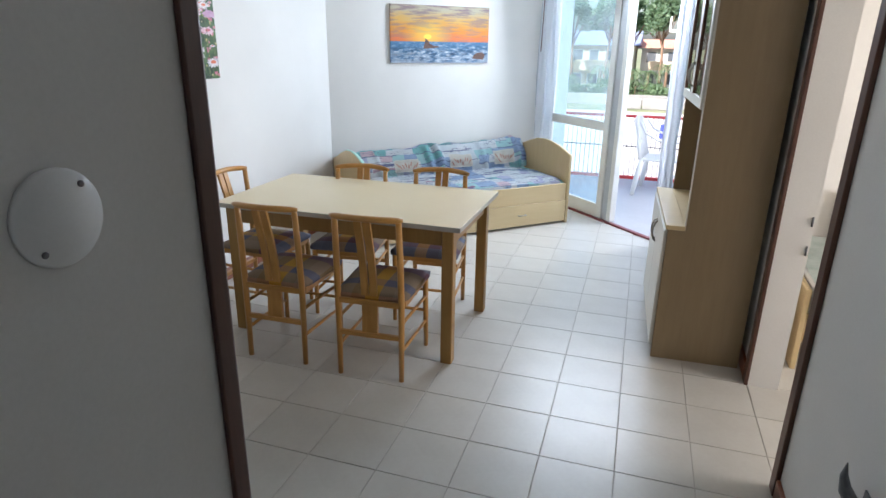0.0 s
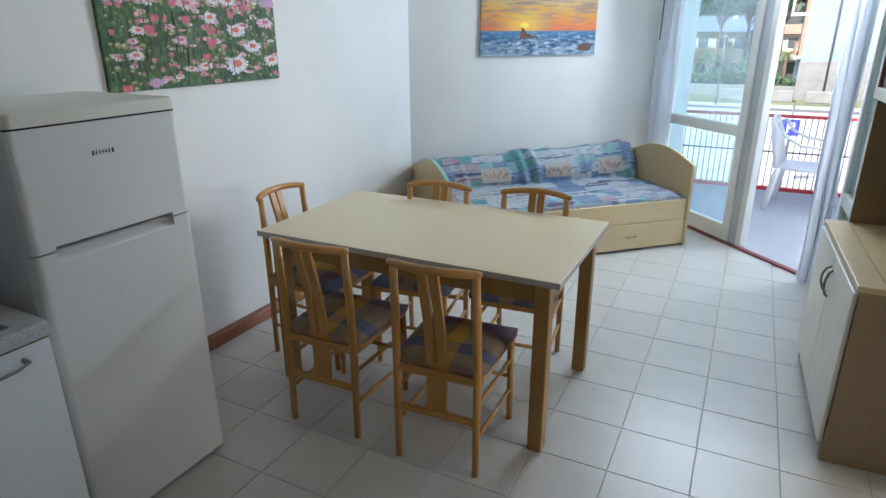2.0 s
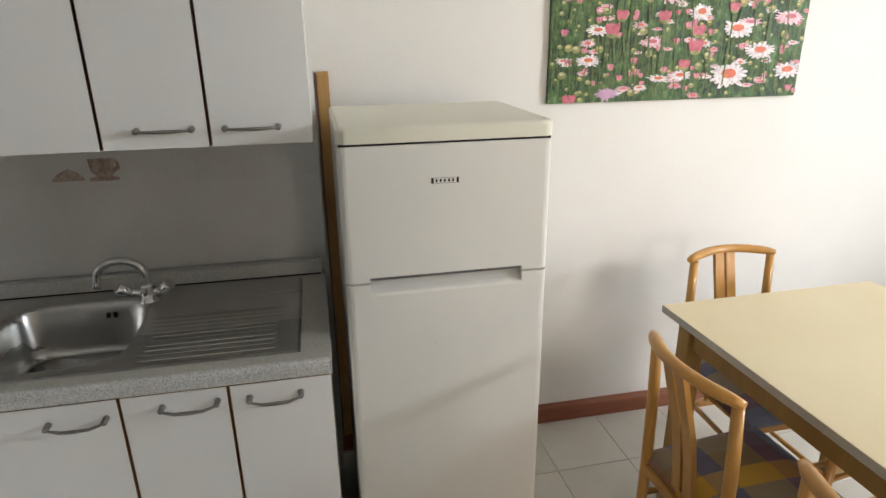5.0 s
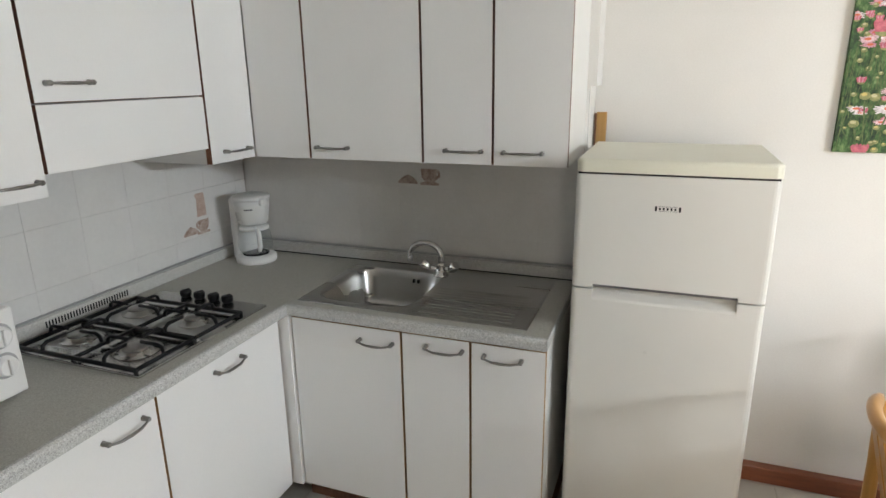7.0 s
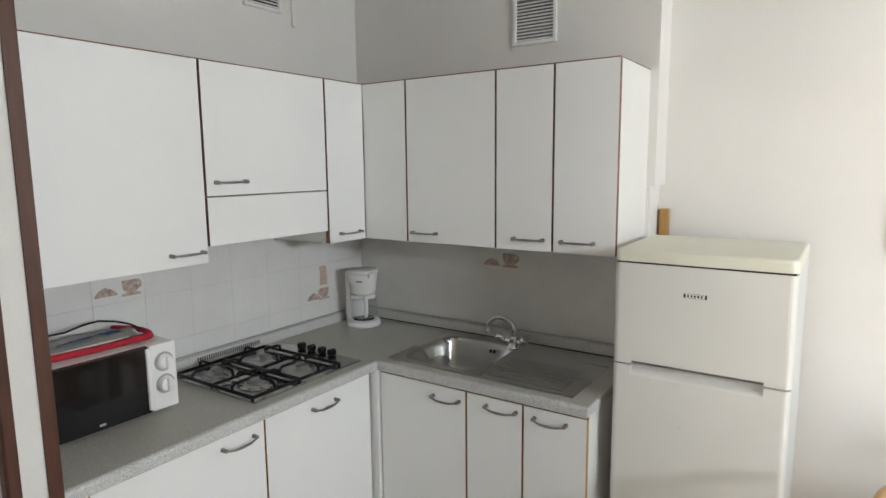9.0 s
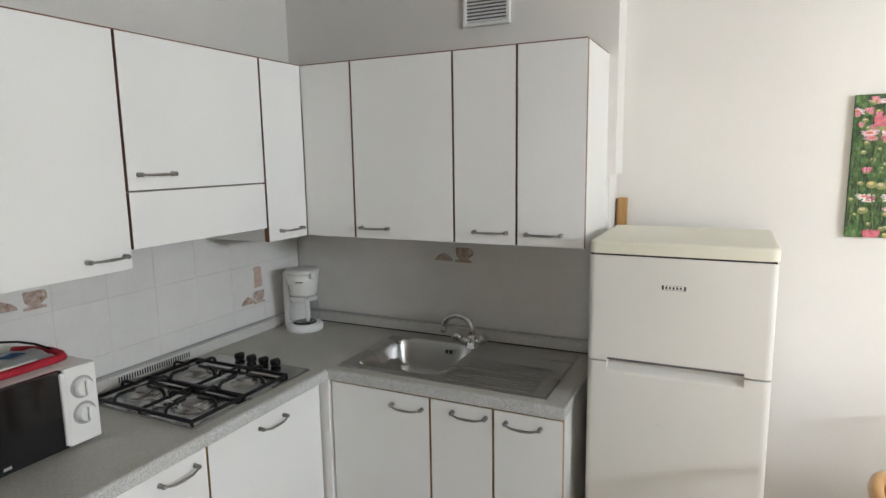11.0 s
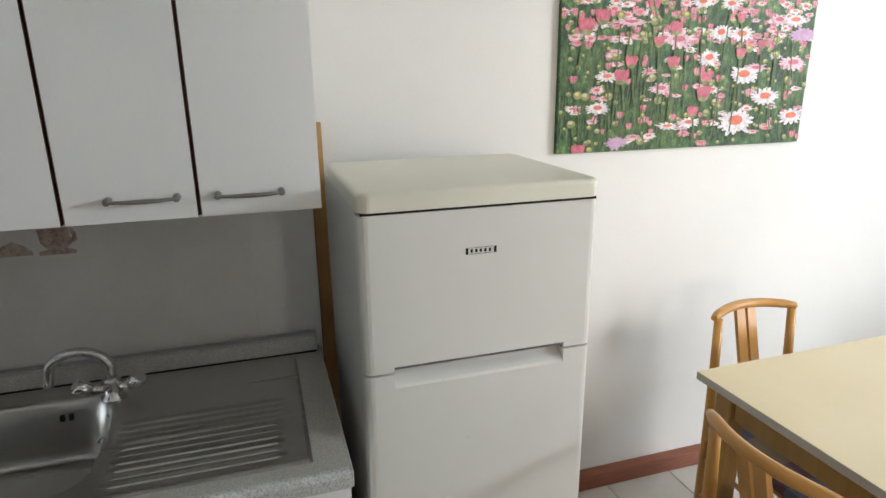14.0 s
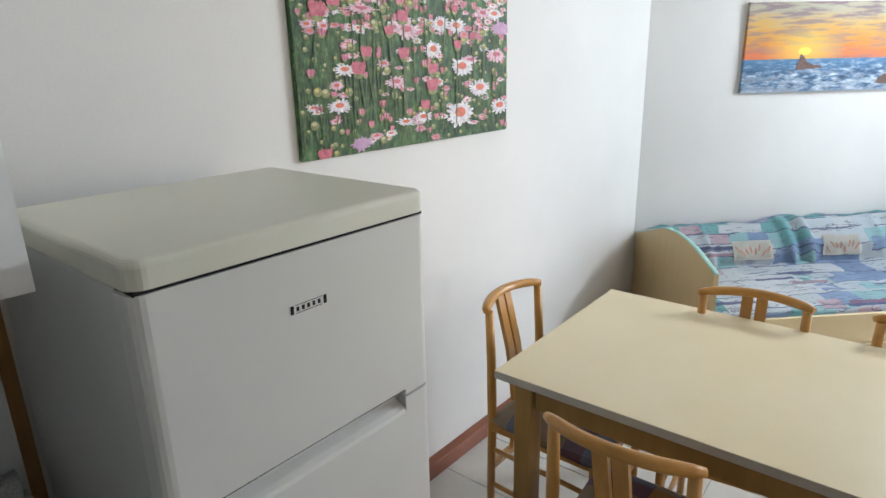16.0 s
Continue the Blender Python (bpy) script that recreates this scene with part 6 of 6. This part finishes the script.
def palm(x, y, h, seed):
    rnd = random.Random(seed)
    t = thing("palm_tree", "small garden palm with drooping fronds", "tree", pose(x, y, GZ), group="palms across the road")
    part("trunk", tube(B(), [(0, 0, 0), (0.05, 0, h * 0.6), (0.02, 0, h)], [0.16, 0.12, 0.12], 8), BARK, t)
    for k in range(15):
        a, up = 2 * math.pi * k / 15 + rnd.uniform(-0.1, 0.1), rnd.uniform(0.1, 0.9)
        L = rnd.uniform(0.9, 1.3)
        bm = B()
        rib = [Vector((math.cos(a) * L * s, math.sin(a) * L * s, h + up * s * 0.9 - 1.3 * s * s * (1.2 - up * 0.6))) for s in (0, 0.25, 0.5, 0.75, 1.0)]
        tube(bm, rib, [0.02, 0.016, 0.012, 0.009, 0.004], 5)
        for p, q in zip(rib, rib[1:]):
            for f in (0.2, 0.6):
                c = p.lerp(q, f)
                sd = Vector((-math.sin(a), math.cos(a), 0))
                for s in (-1, 1):
                    tip = c + sd * s * 0.26 + (q - p) * 0.5 - Vector((0, 0, 0.08))
                    bm.faces.new([bm.verts.new(v) for v in (c, c + (q - p) * 0.22, tip)])
        part("frond", bm, LEAVES, t)
    return t


def house(x0, x1, y0, y1, h, roof_h, wall_mat, roof_mat, label, cols, storeys):
    t = thing("house", label, "house", pose(x0, y0, GZ))
    w, d = x1 - x0, y1 - y0
    part("wall", box(B(), 0, 0, 0, w, d, h), wall_mat, t)
    bm = B()
    o = 0.5
    v = [bm.verts.new(p) for p in ((-o, -o, h), (w + o, -o, h), (w + o, d + o, h), (-o, d + o, h), (-o, d / 2, h + roof_h), (w + o, d / 2, h + roof_h))]
    for f in ((0, 1, 5, 4), (2, 3, 4, 5), (0, 4, 3), (1, 2, 5), (0, 3, 2, 1)):
        bm.faces.new([v[i] for i in f])
    rf = part("roof", bm, roof_mat, t)
    part("chimney", box(B(), w * 0.7, d * 0.4, h + roof_h * 0.4, w * 0.7 + 0.5, d * 0.4 + 0.5, h + roof_h + 0.6, 0.04), wall_mat, rf)
    for s in range(storeys):
        zb = 0.65 + s * h / storeys
        for c in range(cols):
            xc = w * (c + 0.5) / cols
            wd = part("window", box(B(), xc - 0.55, -0.05, zb, xc + 0.55, 0.02, zb + 1.25, 0.02), STUCCO, t, "white framed window")
            part("pane", box(B(), xc - 0.45, -0.07, zb + 0.1, xc + 0.45, -0.052, zb + 1.15), DARKGLASS, wd, "dark window pane")
        if s:
            bc = part("balcony", box(B(), w * 0.1, -1.1, s * h / storeys - 0.15, w * 0.9, -0.0, s * h / storeys), wall_mat, t)
            part("parapet", box(B(), w * 0.1, -1.1, s * h / storeys, w * 0.9, -1.02, s * h / storeys + 0.9), BROWNSTUCCO, bc, "ochre balcony parapet")
    return t


house(-8.2, -1.9, 66, 76, 4.6, 1.5, BROWNSTUCCO, SLATE, "ochre villa with blue-grey pitched roof among pines", 4, 2)
house(-1.3, 7.0, 70, 80, 4.4, 0.9, STUCCO, TERRACOTTA, "white villa with terracotta roof among trees", 4, 2)
house(-26, -14, 70, 82, 5.8, 2.0, STUCCO, TERRACOTTA, "white house with terracotta roof behind trees", 5, 2)
house(16, 30, 34, 46, 5.4, 2.2, STUCCO, TERRACOTTA, "white house with red tiled roof beside the parking area", 5, 2)

# white block's stucco toned blue-grey, its shade put into the colour
SHADED_STUCCO = surface("shaded_white_stucco", (0.24, 0.32, 0.41), (0.31, 0.39, 0.48), 0.85, scale=0.6, fine=30, bump=0.2)
tower = thing("apartment_block", "tall white apartment block toned blue-grey for shade, with red balcony edges", "building", pose(2.05, 52.0, GZ))
part("wall", box(B(), 0, 0, 0, 9, 10, 14), SHADED_STUCCO, tower)
part("roof", box(B(), -0.3, -0.3, 14, 9.3, 10.3, 14.3, 0.05), CONCRETE, tower)
part("downpipe", tube(B(), [(1.75, -0.09, 0.05), (1.75, -0.09, 13.8)], 0.07, 8), IRON, tower, "grey downpipe")
part("plinth", box(B(), -0.06, -0.06, 0, 9.06, 0.0, 2.6, 0.01), CONCRETE, tower, "pale rendered plinth")
for s in range(4):
    z = 2.75 + s * 2.9
    fl = part("balcony", box(B(), -0.45 - 0.6 * (s % 2), 0.4, z, 0, 6.0, z + 0.2), STUCCO, tower)
    part("parapet", box(B(), -0.45 - 0.6 * (s % 2), 0.4, z + 0.2, -0.37 - 0.6 * (s % 2), 6.0, z + 1.15), STUCCO if s % 2 else TERRACOTTA, fl, "balcony parapet")
    part("edge_panel", box(B(), -0.22, 0.42, z + 0.2, 0.0, 0.50, z + 2.85), TERRACOTTA, fl, "red painted side panel")
    for c in range(3):
        wd = part("window", box(B(), 2.6 + c * 2.3, -0.05, 3.6 + s * 2.9, 3.7 + c * 2.3, 0.02, 4.9 + s * 2.9, 0.02), CABSIDE, tower, "white framed window")
        part("pane", box(B(), 2.7 + c * 2.3, -0.07, 3.7 + s * 2.9, 3.6 + c * 2.3, -0.052, 4.8 + s * 2.9), DARKGLASS, wd, "dark window pane")

for x, y, h, w, sd in ((-7.2, 60, 9.2, 2.6, 1), (-4.3, 61, 9.4, 2.6, 2), (0.75, 58, 9.4, 1.9, 3), (-11, 62, 9.4, 3.2, 4), (6.2, 66, 9.0, 2.6, 5), (-17, 64, 8.6, 3.6, 6), (14, 66, 8.4, 3.2, 7), (0.2, 84, 9.6, 4.0, 8), (-6.0, 86, 10, 4.4, 9), (22, 70, 8.8, 3.6, 10), (-2.0, 63, 9.6, 2.2, 11), (4.4, 84, 9.4, 3.8, 12), (-13, 84, 9.8, 4.2, 13)):
    pine(x, y, h, w, sd)
for i, x in enumerate((-12, -9.6, -7.2, -5.0, -3.0, -1.2, 0.7, 13.5, 15.5, 17.5, 19.5, 21.5)):
    shrub(x, 54.2 + (i % 3) * 0.8, 2.0 + (i % 2) * 0.6, 1.7 + 0.5 * ((i * 7) % 3), 40 + i)
for x, y, h, sd in ((-1.6, 56, 2.6, 1), (1.2, 57, 3.0, 2), (-0.3, 58, 2.4, 3), (-4.4, 57, 2.8, 4)):
    palm(x, y, h, sd)
planter = mesh_of("planter", box(B(), 0, 0, 0, 2.2, 0.9, 0.75, 0.06), CONCRETE)
for x in (-2.6, -0.3, 2.6):
    ob = tagged(new("planter", planter), "weathered concrete planter block at the road's edge", "planter", "planters along the road")
    ob.location = (x, 49.2, GZ)
lamp = thing("street_lamp", "thin grey street lamp post beside the road", "street lamp", pose(-2.7, 45.5, GZ))
part("pole", tube(B(), [(0, 0, 0), (0, 0, 3.0), (0.02, 0, 4.2)], [0.06, 0.045, 0.04], 8), IRON, lamp)
part("lamp_head", box(B(), -0.12, -0.12, 4.2, 0.16, 0.12, 4.42, 0.04), CONCRETE, lamp)

# parking sign
SIGNBLUE = surface("sign_blue", (0.03, 0.05, 0.42), (0.05, 0.075, 0.52), 0.4, scale=4, fine=60, bump=0.0)
sign = thing("parking_sign", "blue square parking sign with white letter on a grey post", "sign", pose(0.97, 22.2, GZ))
part("post", tube(B(), [(0, 0.05, 0), (0, 0.05, 2.5)], 0.03, 10), IRON, sign)
part("border", box(B(), -0.27, -0.012, 1.54, 0.27, 0.012, 2.08, 0.01), WHITEPLASTIC, sign)
part("plate", box(B(), -0.25, -0.018, 1.56, 0.25, -0.0125, 2.06, 0.002), SIGNBLUE, sign)
txt = bpy.data.curves.new("letter", 'FONT')
txt.body, txt.size, txt.extrude, txt.align_x = "P", 0.50, 0.003, 'CENTER'
letter = new("letter", txt)
txt.materials.append(WHITEPLASTIC)
letter.parent = sign
letter.matrix_local = pose(0, -0.024, 1.635, 90, 0, 0)

# ---------------------------------------------------------------- floor tiles, one by one
PITCH, ROT = 0.305, radians(0.9)
CX, CY = 0.060, 3.063
ROOM = [((1, 0), 2.409), ((1, -1), 7.086), ((-1, -1), 5.60), ((0, 1), 1.499), ((-1, 0), 2.4)]
BEDROOM = [((-1, 0), 2.4), ((0, -1), 4.02), ((0, 1), -1.2), ((1, 0), -0.985)]


def cut(poly, planes):
    for (a, b), c in planes:
        out = []
        for i in range(len(poly)):
            p, q = poly[i], poly[(i + 1) % len(poly)]
            dp, dq = a * p[0] + b * p[1] + c, a * q[0] + b * q[1] + c
            if dp >= 0:
                out.append(p)
            if dp * dq < 0:
                k = dp / (dp - dq)
                out.append((p[0] + (q[0] - p[0]) * k, p[1] + (q[1] - p[1]) * k))
        poly = out
        if len(poly) < 3:
            return []
    return poly


def tile_mesh(pts, cx, cy):
    bm = B()
    rings = []
    for inset, z in ((0.0, -0.0045), (0.0, -0.0012), (0.0016, 0.0)):
        ring = []
        for x, y in pts:
            dx, dy = x - cx, y - cy
            r = max(math.hypot(dx, dy), 1e-6)
            ring.append(bm.verts.new((dx * (1 - inset * 1.414 / r), dy * (1 - inset * 1.414 / r), z)))
        rings.append(ring)
    n = len(pts)
    for a, b in zip(rings, rings[1:]):
        for k in range(n):
            bm.faces.new((a[k], a[(k + 1) % n], b[(k + 1) % n], b[k]))
    bm.faces.new(rings[-1])
    return mesh_of("tile", bm, TILE)


ca, sa = math.cos(ROT), math.sin(ROT)
half = PITCH / 2 - 0.0016
square = [(-half, -half), (half, -half), (half, half), (-half, half)]
whole = tile_mesh([(x * ca - y * sa, x * sa + y * ca) for x, y in square], 0, 0)
for i in range(-9, 8):
    for j in range(-16, 12):
        u, v = (i + 0.5) * PITCH, (j + 0.5) * PITCH
        tx, ty = CX + u * ca - v * sa, CY + u * sa + v * ca
        pts = [(tx + x * ca - y * sa, ty + x * sa + y * ca) for x, y in square]
        inroom = tx < 1.13
        if not inroom and not (1.9 < ty < 4.1):
            continue
        c = cut(pts, ROOM if inroom else BEDROOM)
        if len(c) < 3 or (tx < -0.45 and ty < 0.05):
            continue
        area = abs(sum(a[0] * b[1] - b[0] * a[1] for a, b in zip(c, c[1:] + c[:1]))) / 2
        if area < 0.002:
            continue
        ob = new("tile", whole if area > 4 * half * half * 0.999 else tile_mesh(c, tx, ty))
        ob.parent = floor
        ob.location = (tx, ty, 0)
